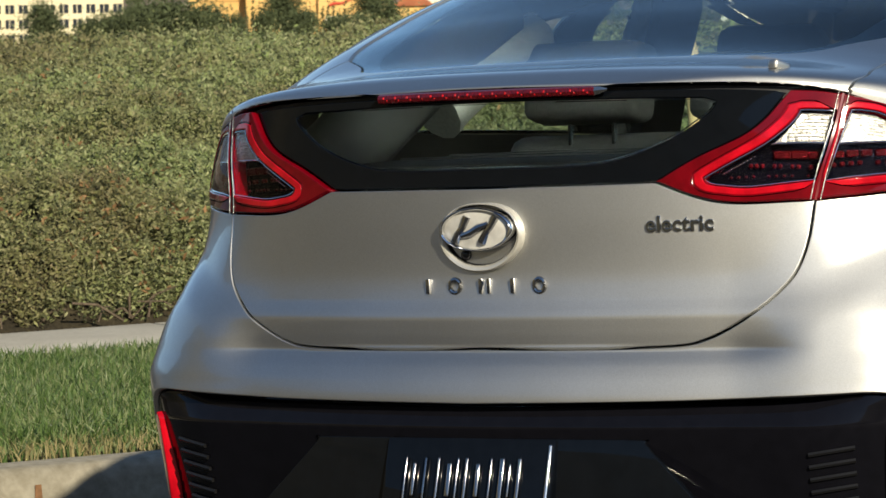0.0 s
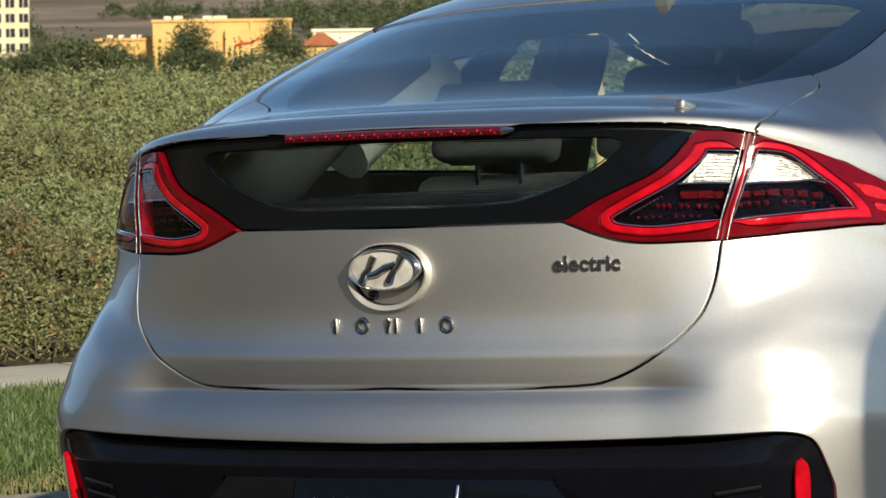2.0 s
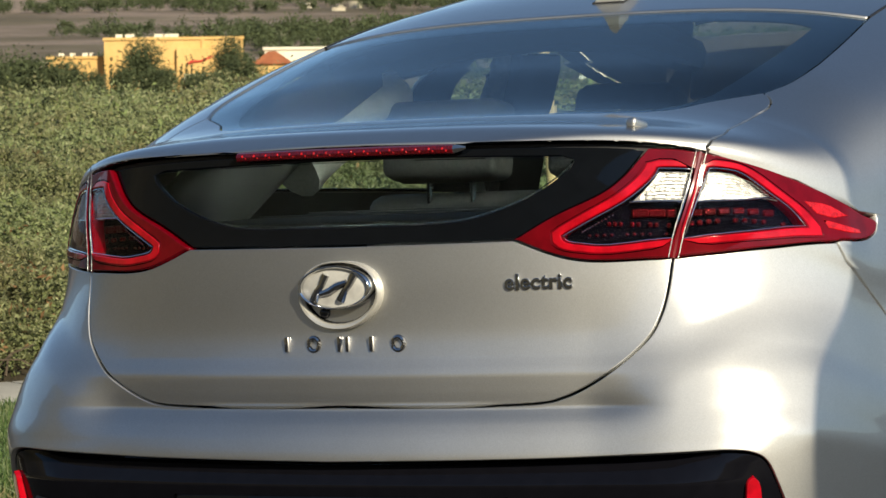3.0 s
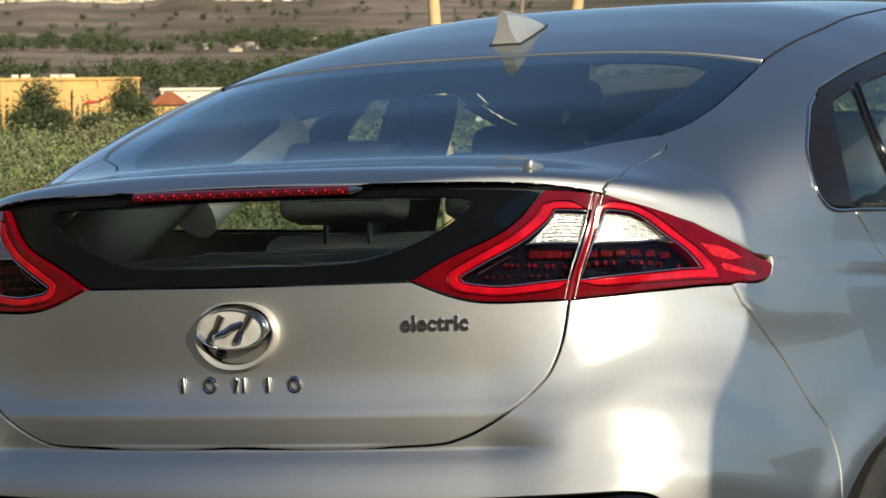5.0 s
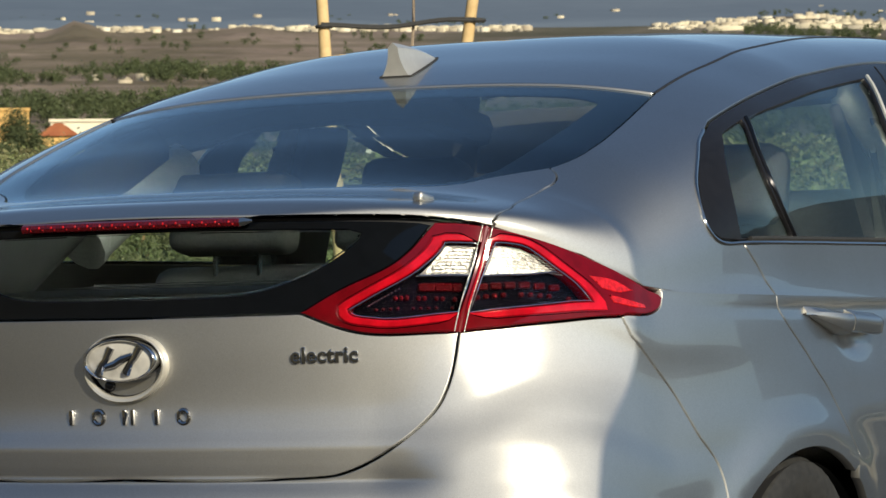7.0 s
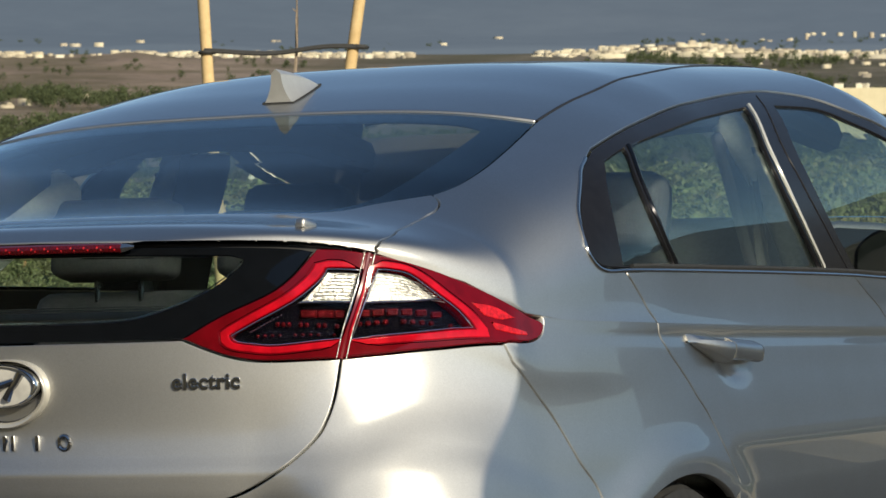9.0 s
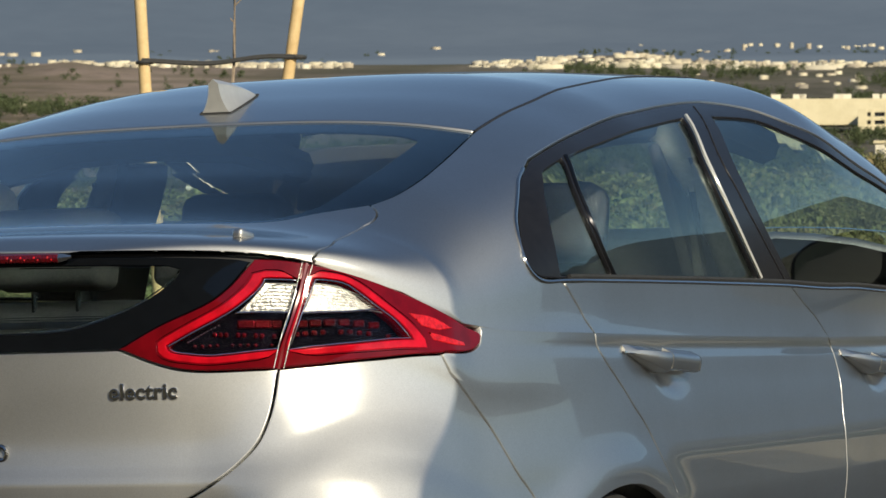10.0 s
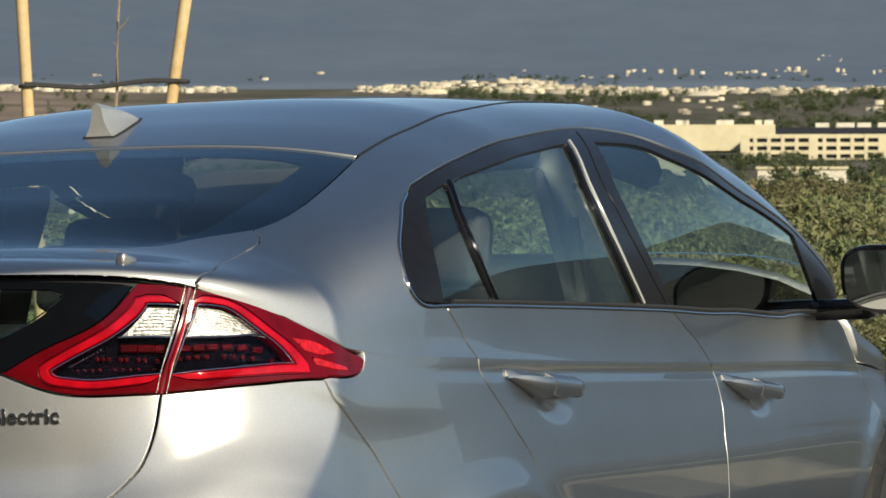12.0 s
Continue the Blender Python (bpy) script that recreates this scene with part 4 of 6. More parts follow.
front_doors = pair("front_door", [sheet(dented(flank, 2.63, 0.755), front_low, step=0.012, join=1, depth=0.018, back=True), sheet(top, front_up, step=0.022, join=0, depth=0.018, gap=0.0012, back=True)], [PAINT, TRIM_IN], car, "silver front door")
wing = loop(FRONT_SEAM, arch(3.86, 108, 0, 12, 0.36), [arch(3.86, 0, 0, 1, 0.36)[0]] + at_side((4.3, 0.222)), [at_side((4.3, 0.222))[0], (1.99, 0.0)], [(1.99, 0.0), (1.99, 0.998)], [(1.99, 0.998), FRONT_SEAM[0]])
pair("wing", [sheet(flank, wing, step=0.03, depth=0.018, back=True)], [PAINT, MATT_BLACK], car, "silver front wing and nose")

# windows: a black frame with three panes on each side
Q_PANE = loop([(0.5458, 0.9719), (0.5417, 1.0830)], [(0.5407, 1.0841), (0.6061, 1.0107), (0.6787, 0.9840), (0.7588, 1.0014), (0.8399, 1.0475)], [(0.8399, 1.0475), (0.8147, 0.8198)], [(0.8147, 0.8198), (0.7351, 0.8214), (0.6631, 0.8422), (0.5999, 0.8903), (0.5458, 0.9719)])
R_PANE = loop([(0.5447, 1.1234), (0.5391, 1.4617), (0.5121, 1.8740)], [(0.5121, 1.8740), (0.611, 1.7608), (0.6989, 1.7542), (0.7848, 1.8114), (0.8706, 1.8993)], [(0.8706, 1.8993), (0.8623, 1.5235), (0.8457, 1.0836)], [(0.8457, 1.0836), (0.7628, 1.0328), (0.6837, 1.0156), (0.6101, 1.0430), (0.5447, 1.1234)])
F_PANE = loop([(0.5130, 2.0379), (0.5270, 2.2482), (0.5679, 2.3959), (0.6131, 2.6146), (0.6194, 2.8935), (0.6173, 3.1359)], [(0.6173, 3.1359), (0.6649, 3.1543), (0.7095, 3.1950), (0.7569, 3.2445), (0.8039, 3.2911)], [(0.8039, 3.2911), (0.8633, 2.8352), (0.8772, 2.4542), (0.8755, 2.1449)], [(0.8755, 2.1449), (0.7915, 2.0304), (0.7038, 1.9506), (0.6140, 1.9368), (0.5130, 2.0379)])
dlo = loop(DLO_REAR, DLO_HEAD, DLO_FOOT, BELT)
frames = pair("window_frame", [sheet(top, dlo, [Q_PANE, R_PANE, F_PANE], step=0.02, depth=0.012, sink=0.003, back=True)], [PILLAR_BLACK, PILLAR_BLACK], car, "satin black window frame and pillar covers")
for name, o, label in (("quarter_pane", Q_PANE, "fixed rear quarter pane"), ("rear_door_window", R_PANE, "closed rear door window"), ("front_door_window", F_PANE, "closed front door window")):
    pair(name, [sheet(top, o, step=0.04, depth=0.004, sink=0.008, gap=-0.004, back=True)], [GLASS_SIDE, GLASS_SIDE], frames, label)
bead("division_bar", top, spline([(0.5407, 1.1086), (0.607, 1.0302), (0.6796, 1.0012), (0.7598, 1.0171), (0.8428, 1.0622)], 4), 0.0055, DARK_METAL, frames, lift=-0.004, label="slim bar between door window and quarter pane")
bead("pillar_seam", top, spline([(0.4820, 2.0222), (0.5980, 1.8758), (0.6959, 1.8829), (0.7906, 1.9732), (0.8875, 2.1060)], 4), 0.002, MATT_BLACK, frames, lift=-0.003)
bead("run_channel", top, spline([(0.5121, 1.8840), (0.611, 1.7718), (0.6989, 1.7652), (0.7847, 1.8225), (0.8676, 1.9085)], 4), 0.0044, PALE_EDGE, frames, lift=0.003, label="bright edge of the door frame")
bead("belt_moulding", top, spline([(0.808, 3.3915), (0.8611, 3.0291), (0.8796, 2.8797), (0.8897, 2.4526), (0.8850, 2.1014), (0.8832, 1.8826), (0.8779, 1.4763), (0.8606, 1.1074), (0.8361, 0.8433), (0.8185, 0.7286), (0.7395, 0.6924), (0.633, 0.7307), (0.5508, 0.8460), (0.5233, 0.9254)], 6), 0.0036, SATIN, frames, lift=0.0005,
     label="chrome strip along the sills of the side windows")
bead("sill_seal", top, spline([(0.798, 3.3914), (0.8498, 3.0294), (0.8689, 2.8816), (0.8808, 2.4545), (0.8762, 2.1033), (0.8744, 1.8847), (0.8689, 1.4785), (0.8507, 1.1094), (0.8243, 0.8451)], 5), 0.005, RUBBER, frames, lift=0.0)


def handle(y0, z0, y1, z1, doors):
    """A door handle: a pointed fixed cap behind, then the grip, off the door by a finger's width; flat on top, bevelled below."""
    def solid(side, ts, rear):
        bm = bmesh.new()
        secs = []
        for t in ts:
            y, z = y0 + (y1 - y0) * t, z0 + (z1 - z0) * t
            x = float(flank(*np.array(at_side((y, z))[0]))[0])
            grow = math.sin(min(1, t / 0.45) * math.pi / 2)
            end = max(0.0, (t - 0.86) / 0.14)
            out = 0.044 * max(0.04, grow) * (1 - 0.65 * end ** 2.2)
            deep = 0.036 * min(1, 0.02 + t / 0.40) if rear else (0.030 - 0.006 * end ** 2)
            g = 0.0 if rear or t > 0.94 else 0.020
            g = min(g, out - 0.006)
            sec = ((g, 0.012), (out * 0.90, 0.003), (out, -0.003), (out * 0.99, -0.45 * deep), (g + (out - g) * 0.82, -0.9 * deep), (g + (out - g) * 0.45, -deep), (g, -deep * 0.95))
            secs.append([bm.verts.new((side * (x + a), y, z + 0.012 + b)) for a, b in sec])
        n = len(secs[0])
        for a, b in zip(secs, secs[1:]):
            for k in range(n):
                bm.faces.new((a[k], a[(k + 1) % n], b[(k + 1) % n], b[k]))
        bm.faces.new(secs[0]), bm.faces.new(secs[-1])
        bmesh.ops.recalc_face_normals(bm, faces=bm.faces)
        return bm

    for side, door in zip((1, -1), doors):
        grip = part("handle", solid(side, np.linspace(0.433, 1.0, 13), False), PAINT, door, "silver pull handle with a flat upper face")
        part("handle_cap", solid(side, np.linspace(0.0, 0.42, 11), True), PAINT, grip, "pointed fixed end of the handle")


handle(1.045, 0.868, 1.385, 0.838, rear_doors)
handle(2.40, 0.797, 2.76, 0.762, front_doors)

# door mirrors
for side, door in zip((1, -1), front_doors):
    bm = bmesh.new()
    bmesh.ops.create_uvsphere(bm, u_segments=28, v_segments=18, radius=1)
    for v in bm.verts:
        x, y, z = v.co
        y = max(y, -0.25)
        v.co = (side * (1.045 + 0.125 * math.copysign(abs(x) ** 0.7, x)), 3.19 + (0.11 if y > 0 else 0.05) * y, 1.005 + 0.082 * math.copysign(abs(z) ** 0.65, z) - 0.012 * x)
    mirror = part("door_mirror", bm, GLOSS_BLACK, door, "black door mirror")
    bm = bmesh.new()
    vs = [bm.verts.new((side * (1.045 + 0.112 * math.copysign(abs(math.cos(a)) ** 0.6, math.cos(a))), 3.176, 1.004 + 0.070 * math.copysign(abs(math.sin(a)) ** 0.55, math.sin(a)) - 0.011 * math.cos(a))) for a in np.linspace(0, 2 * math.pi, 40, endpoint=False)]
    bm.faces.new(vs if side < 0 else vs[::-1])
    bmesh.ops.recalc_face_normals(bm, faces=bm.faces)
    part("mirror_glass", bm, simple("mirror_glass", (0.75, 0.78, 0.78), 0.02, metal=1.0, vary=0.01), mirror, "mirror glass", False)
    bm = bmesh.new()
    bar(bm, (side * 0.90, 3.30, 0.935), (0.15, 0.13, 0.05), 0.018, 3)
    part("mirror_foot", bm, GLOSS_BLACK, mirror)

# fin aerial: a steep rear edge, a long falling front edge, hollow flanks that flare to the foot
bm = bmesh.new()
secs = []
FIN_X, FIN_Y, FIN_LONG, FIN_TALL = 0.008, 1.115, 0.190, 0.072
for k in range(15):
    t = k / 14
    ring = []
    for j in range(-7, 8):
        f = 1 - abs(j) / 7
        y = FIN_Y - 0.008 * f * (1 - t) + FIN_LONG * t
        wide = (0.0310 * (1 - t ** 1.7) + 0.0015) * ((1 - f) ** 2.6 * 0.68 + 0.32) if j else 0.0
        z = float(CROWN(y)) - 0.003 + FIN_TALL * (1 - t) ** 0.85 * (1 - (1 - f) ** 1.02)
        ring.append(bm.verts.new((FIN_X + math.copysign(wide, j), y, z)))
    secs.append(ring)
for a, b in zip(secs, secs[1:]):
    for j in range(14):
        bm.faces.new((a[j], a[j + 1], b[j + 1], b[j]))
bm.faces.new(secs[0])
bmesh.ops.recalc_face_normals(bm, faces=bm.faces)
aerial = part("roof_aerial", bm, FIN_SILVER, car, "silver fin aerial on the roof")
bm = bmesh.new()
foot = [(FIN_X + side * (0.0315 * (1 - t ** 1.7) + 0.002), FIN_Y + FIN_LONG * t) for side, ts in ((1, np.linspace(0, 1, 12)), (-1, np.linspace(1, 0, 12)[1:])) for t in ts]
tube(bm, [(x, y, float(CROWN(y)) + 0.0005) for x, y in foot], 0.0024, 6, True)
part("aerial_gasket", bm, RUBBER, aerial)

# washer nozzle on the spoiler
p = along(top, [(0.536, 0.2265)], 0.0)[0]
bm = bmesh.new()
bar(bm, p + (-0.006, 0.004, 0.004), (0.020, 0.040, 0.016), 0.006, 3, Euler((radians(-14), 0, radians(-12))).to_matrix().to_4x4())
part("washer_nozzle", bm, PAINT, gate, "small silver washer nozzle")

# wheels
def wheel(x, y, side):
    bm = bmesh.new()
    prof = [(0.215, 0.085), (0.235, 0.098), (0.28, 0.104), (0.302, 0.096), (0.312, 0.078), (0.314, 0.0)]
    prof = prof + [(r, -w) for r, w in prof[-2::-1]]
    n = 48
    rings = [[bm.verts.new((x + w, y + r * math.cos(a), 0.314 + r * math.sin(a))) for a in np.linspace(0, 2 * math.pi, n, endpoint=False)] for r, w in prof]
    for a, b in zip(rings, rings[1:]):
        for j in range(n):
            bm.faces.new((a[j], a[(j + 1) % n], b[(j + 1) % n], b[j]))
    bmesh.ops.recalc_face_normals(bm, faces=bm.faces)
    hub = tagged(new("wheel"), "alloy road wheel with a black tyre")
    hub.parent = car
    tyre = part("tyre", bm, RUBBER, hub, "black tyre with tread grooves")
    for w in (-0.05, -0.017, 0.017, 0.05):
        bm = bmesh.new()
        tube(bm, [(x + w, y + 0.3145 * math.cos(a), 0.314 + 0.3145 * math.sin(a)) for a in np.linspace(0, 2 * math.pi, 60, endpoint=False)], 0.003, 4, True)
        part("tread_groove", bm, MATT_BLACK, tyre)
    bm = bmesh.new()
    prof = [(0.02, 0.075), (0.06, 0.08), (0.075, 0.06), (0.19, 0.07), (0.212, 0.088), (0.216, 0.085), (0.20, 0.0), (0.19, -0.085)]
    rings = [[bm.verts.new((x + side * w, y + r * math.cos(a), 0.314 + r * math.sin(a))) for a in np.linspace(0, 2 * math.pi, n, endpoint=False)] for r, w in prof]
    for a, b in zip(rings, rings[1:]):
        for j in range(n):
            bm.faces.new((a[j], a[(j + 1) % n], b[(j + 1) % n], b[j]))
    bmesh.ops.recalc_face_normals(bm, faces=bm.faces)
    part("rim", bm, ALLOY, hub, "grey alloy rim")


for y in (0.95, 3.86):
    for side in (1, -1):
        wheel(side * 0.775, y, side)
        bm = bmesh.new()
        rows = []
        for w in (0.60, 0.872 if y < 2 else 0.86):
            rows.append([bm.verts.new((side * w, y + 0.372 * math.cos(a), 0.303 + 0.312 * math.sin(a))) for a in np.linspace(-0.1, math.pi + 0.1, 48)])
        for j in range(47):
            bm.faces.new((rows[0][j], rows[0][j + 1], rows[1][j + 1], rows[1][j]))
        bm.faces.new(rows[0])
        part("wheel_well", bm, MATT_BLACK, car, "black wheel arch liner")

# ---- cabin
bm = bmesh.new()
bar(bm, (0, 2.25, 0.30), (1.46, 3.4, 0.10), 0.03)
part("floor_pan", bm, TRIM_IN, car, "dark carpeted floor pan")
bm = bmesh.new()
bar(bm, (0, 0.60, 0.962), (1.02, 0.72, 0.016), 0.006)
for y in (0.62, 0.80):
    bar(bm, (0, y, 0.971), (1.0, 0.012, 0.006), 0.002, 1)
part("cargo_cover", bm, TRIM_IN, car, "dark grey cargo cover")


def cushion(bm, centre, size, turn=0.0, bevel=0.05):
    bar(bm, centre, size, bevel, 4, Euler((radians(turn), 0, 0)).to_matrix().to_4x4())


bm = bmesh.new()
cushion(bm, (0, 1.22, 0.72), (1.22, 0.16, 0.54), -12)
cushion(bm, (0, 1.42, 0.53), (1.22, 0.50, 0.16), 6)
rear_seat = part("rear_seat", bm, SEAT, car, "grey cloth rear bench seat")
for x in (-0.405, -0.04, 0.405):
    bm = bmesh.new()
    cushion(bm, (x, 1.20, 1.094 if abs(x) > 0.1 else 1.070), (0.265 if abs(x) > 0.1 else 0.25, 0.10, 0.155 if abs(x) > 0.1 else 0.12), -12, 0.032)
    rest = part("headrest", bm, HEADREST, rear_seat, "grey cloth headrest")
    for dx in (-0.05, 0.05):
        bm = bmesh.new()
        tube(bm, [(x + dx, 1.20, 0.92), (x + dx, 1.20, 1.07)], 0.006, 6)
        part("headrest_post", bm, SATIN, rest)
for x in (-0.37, 0.37):
    bm = bmesh.new()
    cushion(bm, (x, 2.10, 0.80), (0.48, 0.15, 0.60), -16, 0.06)
    cushion(bm, (x, 2.38, 0.53), (0.50, 0.52, 0.16), 5, 0.06)
    seat = part("front_seat", bm, SEAT, car, "grey cloth front seat")
    bm = bmesh.new()
    cushion(bm, (x - 0.02, 2.00, 1.115), (0.25, 0.11, 0.17), -14, 0.05)
    part("headrest", bm, SEAT_DARK, seat, "dark rounded headrest")
bm = bmesh.new()
cushion(bm, (0, 3.36, 0.80), (1.40, 0.48, 0.26), 0, 0.08)
dash = part("dashboard", bm, SEAT_DARK, car, "dark dashboard")
bm = bmesh.new()
tube(bm, [(-0.37 + 0.185 * math.cos(a), 2.98 + 0.06 * math.sin(a), 0.93 + 0.17 * math.sin(a)) for a in np.linspace(0, 2 * math.pi, 32, endpoint=False)], 0.016, 8, True)
tube(bm, [(-0.54, 2.98, 0.93), (-0.37, 3.0, 0.92), (-0.20, 2.98, 0.93)], 0.02, 8)
tube(bm, [(-0.37, 3.0, 0.92), (-0.37, 3.2, 0.86)], 0.03, 8)
part("steering_wheel", bm, SEAT_DARK, dash, "dark steering wheel")
for side in (1, -1):
    bm = bmesh.new()
    tube(bm, spline([(side * 0.77, 2.04, 0.92), (side * 0.735, 1.985, 1.08), (side * 0.68, 1.95, 1.22), (side * 0.60, 1.94, 1.34)], 7), 0.033, 12)
    pillar = part("pillar_trim", bm, PALE_TRIM, car, "pale lining of the middle pillar")
    bm = bmesh.new()
    tube(bm, [(side * 0.69, 1.94, 1.24), (side * 0.70, 1.93, 1.0), (side * 0.66, 2.0, 0.6)], 0.02, 6)
    part("seat_belt", bm, SEAT, pillar)
    bm = bmesh.new()
    tube(bm, spline([(side * 0.625, 0.950, 1.058), (side * 0.615, 0.980, 1.078), (side * 0.600, 1.03, 1.105), (side * 0.575, 1.12, 1.150), (side * 0.56, 1.25, 1.195)], 4), 0.04, 14, radii=list(np.linspace(0.070, 0.052, 17)))
    lining = part("rear_pillar_trim", bm, PALE_TRIM, car, "pale grey lining of the rear pillar")
    bm = bmesh.new()
    tube(bm, [(side * 0.68, 0.50, 0.90), (side * 0.655, 0.64, 0.98), (side * 0.635, 0.79, 1.07), (side * 0.615, 0.90, 1.135), (side * 0.585, 1.05, 1.20), (side * 0.57, 1.16, 1.235)], 0.04, 12, radii=[0.085, 0.080, 0.078, 0.074, 0.060, 0.045])
    part("lower_lining", bm, TRIM_IN, lining, "dark lower lining")
    bm = bmesh.new()
    tube(bm, [(side * 0.60, 1.02, 1.225), (side * 0.60, 1.25, 1.262), (side * 0.595, 1.6, 1.312), (side * 0.585, 2.0, 1.330), (side * 0.58, 2.4, 1.325), (side * 0.585, 2.75, 1.27)], 0.05, 8, radii=[0.045, 0.05, 0.052, 0.052, 0.052, 0.04])
    # dark trim colour stands for the backlit shade on this lining
    part("roof_rail_lining", bm, TRIM_IN, car, "lining along the roof edge, dark for its backlit shade")
    bm = bmesh.new()
    bar(bm, (side * 0.665, 2.01, 1.08), (0.03, 0.20, 0.40), 0.012, 2, Euler((0, radians(-side * 14), 0)).to_matrix().to_4x4())
    part("pillar_cover", bm, SEAT_DARK, pillar, "dark lower cover of the middle pillar")
bm = bmesh.new()
bar(bm, (0, 3.0, 1.315), (0.24, 0.03, 0.065), 0.02, 3)
part("cabin_mirror", bm, GLOSS_BLACK, car, "black inside mirror")
# made-up lowered visor: its dark panel blocks the bright view through the windscreen
bm = bmesh.new()
bar(bm, (-0.43, 2.91, 1.235), (0.46, 0.022, 0.17), 0.01, 3, Euler((radians(-14), 0, 0)).to_matrix().to_4x4())
part("sun_visor", bm, TRIM_IN, car, "dark sun visor added to block the bright windscreen")


# ---------------------------------------------------------------- the land
# Bearings are degrees to the left of +y, seen from the stand of the camera; heights follow one profile of the valley.
STAND = Vector((EYE[0], EYE[1], 0))


def site(bearing, d, z=0.0):
    a = radians(bearing)
    return Vector((STAND.x - d * math.sin(a), STAND.y + d * math.cos(a), z))


RISE = curve([0, 36, 60, 100, 300, 600, 900, 1300, 1700, 2200, 2800, 3200, 3650], [-0.06, -0.06, -0.3, 0.3, 2.2, 6.4, 11.2, 22.5, 36.5, 62.0, 103.0, 129.0, 160.0])
HOLLOW = curve([0, 36, 60, 100, 300, 600, 880, 980, 1100, 1300], [0.0, 0.0, 0.0, -0.8, -2.6, -5.7, -9.2, -8.0, -4.5, 0.0])
BEHIND = curve([0, 36, 50, 75, 120, 200, 400, 1000, 3650], [-0.06, -0.06, 5.0, 16.0, 34.0, 66.0, 140.0, 330.0, 900.0])


def land(bearing, d):
    """Height of the ground: the valley ahead, an unseen made-up hill behind for reflections."""
    off = (bearing - 26 + 180) % 360 - 180
    k = min(1, max(0, (off - 50) / 25 if off > 0 else (-off - 125) / 25))
    k = k * k * (3 - 2 * k)
    p = site(bearing, d)
    n = noise.noise((p.x / 260, p.y / 260, 0.3)) + 0.5 * noise.noise((p.x / 90, p.y / 90, 2.3))
    dip = min(1, max(0, (bearing - 21) / 3)) if d < 1300 else 0
    h = (1 - k) * (float(RISE(d)) + dip * float(HOLLOW(d))) + k * float(BEHIND(d))
    fall = min(1, max(0, (120 - d) / 75))
    q = SLOPE.inverted() @ Vector((p.x, p.y, 0))
    h -= q.z * fall
    return h + n * max(0, d - 60) * 0.0005


def land_sheet(name, mat, bearings, ds, height, kind="structure", label=""):
    V = [(*site(b, d)[:2], height(b, d)) for d in ds for b in bearings]
    nb = len(bearings)
    closed = abs(bearings[-1] - bearings[0]) > 355
    F = []
    for i in range(len(ds) - 1):
        for j in range(nb if closed else nb - 1):
            k = (j + 1) % nb
            F.append((i * nb + j, (i + 1) * nb + j, (i + 1) * nb + k, i * nb + k))
    me = bpy.data.meshes.new(name)
    me.from_pydata(V, [], F)
    me.materials.append(mat)
    me.shade_smooth()
    bm = bmesh.new()
    bm.from_mesh(me)
    bmesh.ops.recalc_face_normals(bm, faces=bm.faces)
    if sum(f.normal.z for f in bm.faces) < 0:
        bmesh.ops.reverse_faces(bm, faces=bm.faces)
    bm.to_mesh(me)
    bm.free()
    return tagged(new(name, me), label, kind=kind)


m, nodes, links, b = material("valley_floor")
field, _ = noise_mix(m, (0.235, 0.18, 0.143), (0.35, 0.27, 0.215), 0.006, 4)
green, _ = noise_mix(m, (0.50, 0.54, 0.44), (1, 1, 1), 0.008, 6, (0.42, 0.60))
speck, fac = noise_mix(m, (0.70, 0.71, 0.70), (1, 1, 1), 0.09, 6, (0.35, 0.6))
# dry fields towards the store; across the valley scrub, darkened for painted cloud shade
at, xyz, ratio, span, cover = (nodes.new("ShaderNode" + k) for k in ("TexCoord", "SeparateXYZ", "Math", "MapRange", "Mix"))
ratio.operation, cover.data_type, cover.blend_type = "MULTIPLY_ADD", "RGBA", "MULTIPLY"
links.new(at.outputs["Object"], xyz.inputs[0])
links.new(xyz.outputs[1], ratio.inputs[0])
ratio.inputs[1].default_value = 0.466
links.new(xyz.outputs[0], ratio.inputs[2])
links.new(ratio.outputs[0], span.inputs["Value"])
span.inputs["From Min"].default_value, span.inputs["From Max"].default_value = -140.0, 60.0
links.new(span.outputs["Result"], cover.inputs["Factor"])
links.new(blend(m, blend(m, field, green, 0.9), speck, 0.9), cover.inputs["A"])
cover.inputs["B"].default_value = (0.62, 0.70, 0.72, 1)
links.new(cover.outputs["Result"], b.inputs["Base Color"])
b.inputs["Roughness"].default_value, b.inputs["Specular IOR Level"].default_value = 0.95, 0.1
VALLEY = m
fan = sorted(set(np.round(np.concatenate([np.linspace(-180, 178, 90), np.linspace(8, 44, 145)]), 3)))
rings = [0.5, 4, 10, 20, 30, 36, 42, 50, 60, 75, 90, 110, 140, 180, 230, 300, 380, 470, 560, 660, 760, 860, 960, 1080, 1200, 1350, 1500, 1700, 1900, 2100, 2300, 2500, 2700, 2900, 3050, 3200, 3350, 3500, 3650]


def with_hill(bearing, d):
    h = land(bearing, d)
    # a low dry knoll in the fields
    h += 14 * math.exp(-((bearing - 31.2) / 0.36) ** 2 - ((d - 2850) / 120) ** 2) + 6 * math.exp(-((bearing - 33.2) / 0.5) ** 2 - ((d - 2850) / 110) ** 2)
    h += 7 * math.exp(-((bearing - 28.6) / 0.6) ** 2 - ((d - 2900) / 110) ** 2) + 9 * math.exp(-((bearing - 20.3) / 1.2) ** 2 - ((d - 3100) / 130) ** 2)
    return h


land_sheet("ground", VALLEY, fan, rings, with_hill, label="dry valley floor with fields and scrub, one side painted as cloud-shaded")

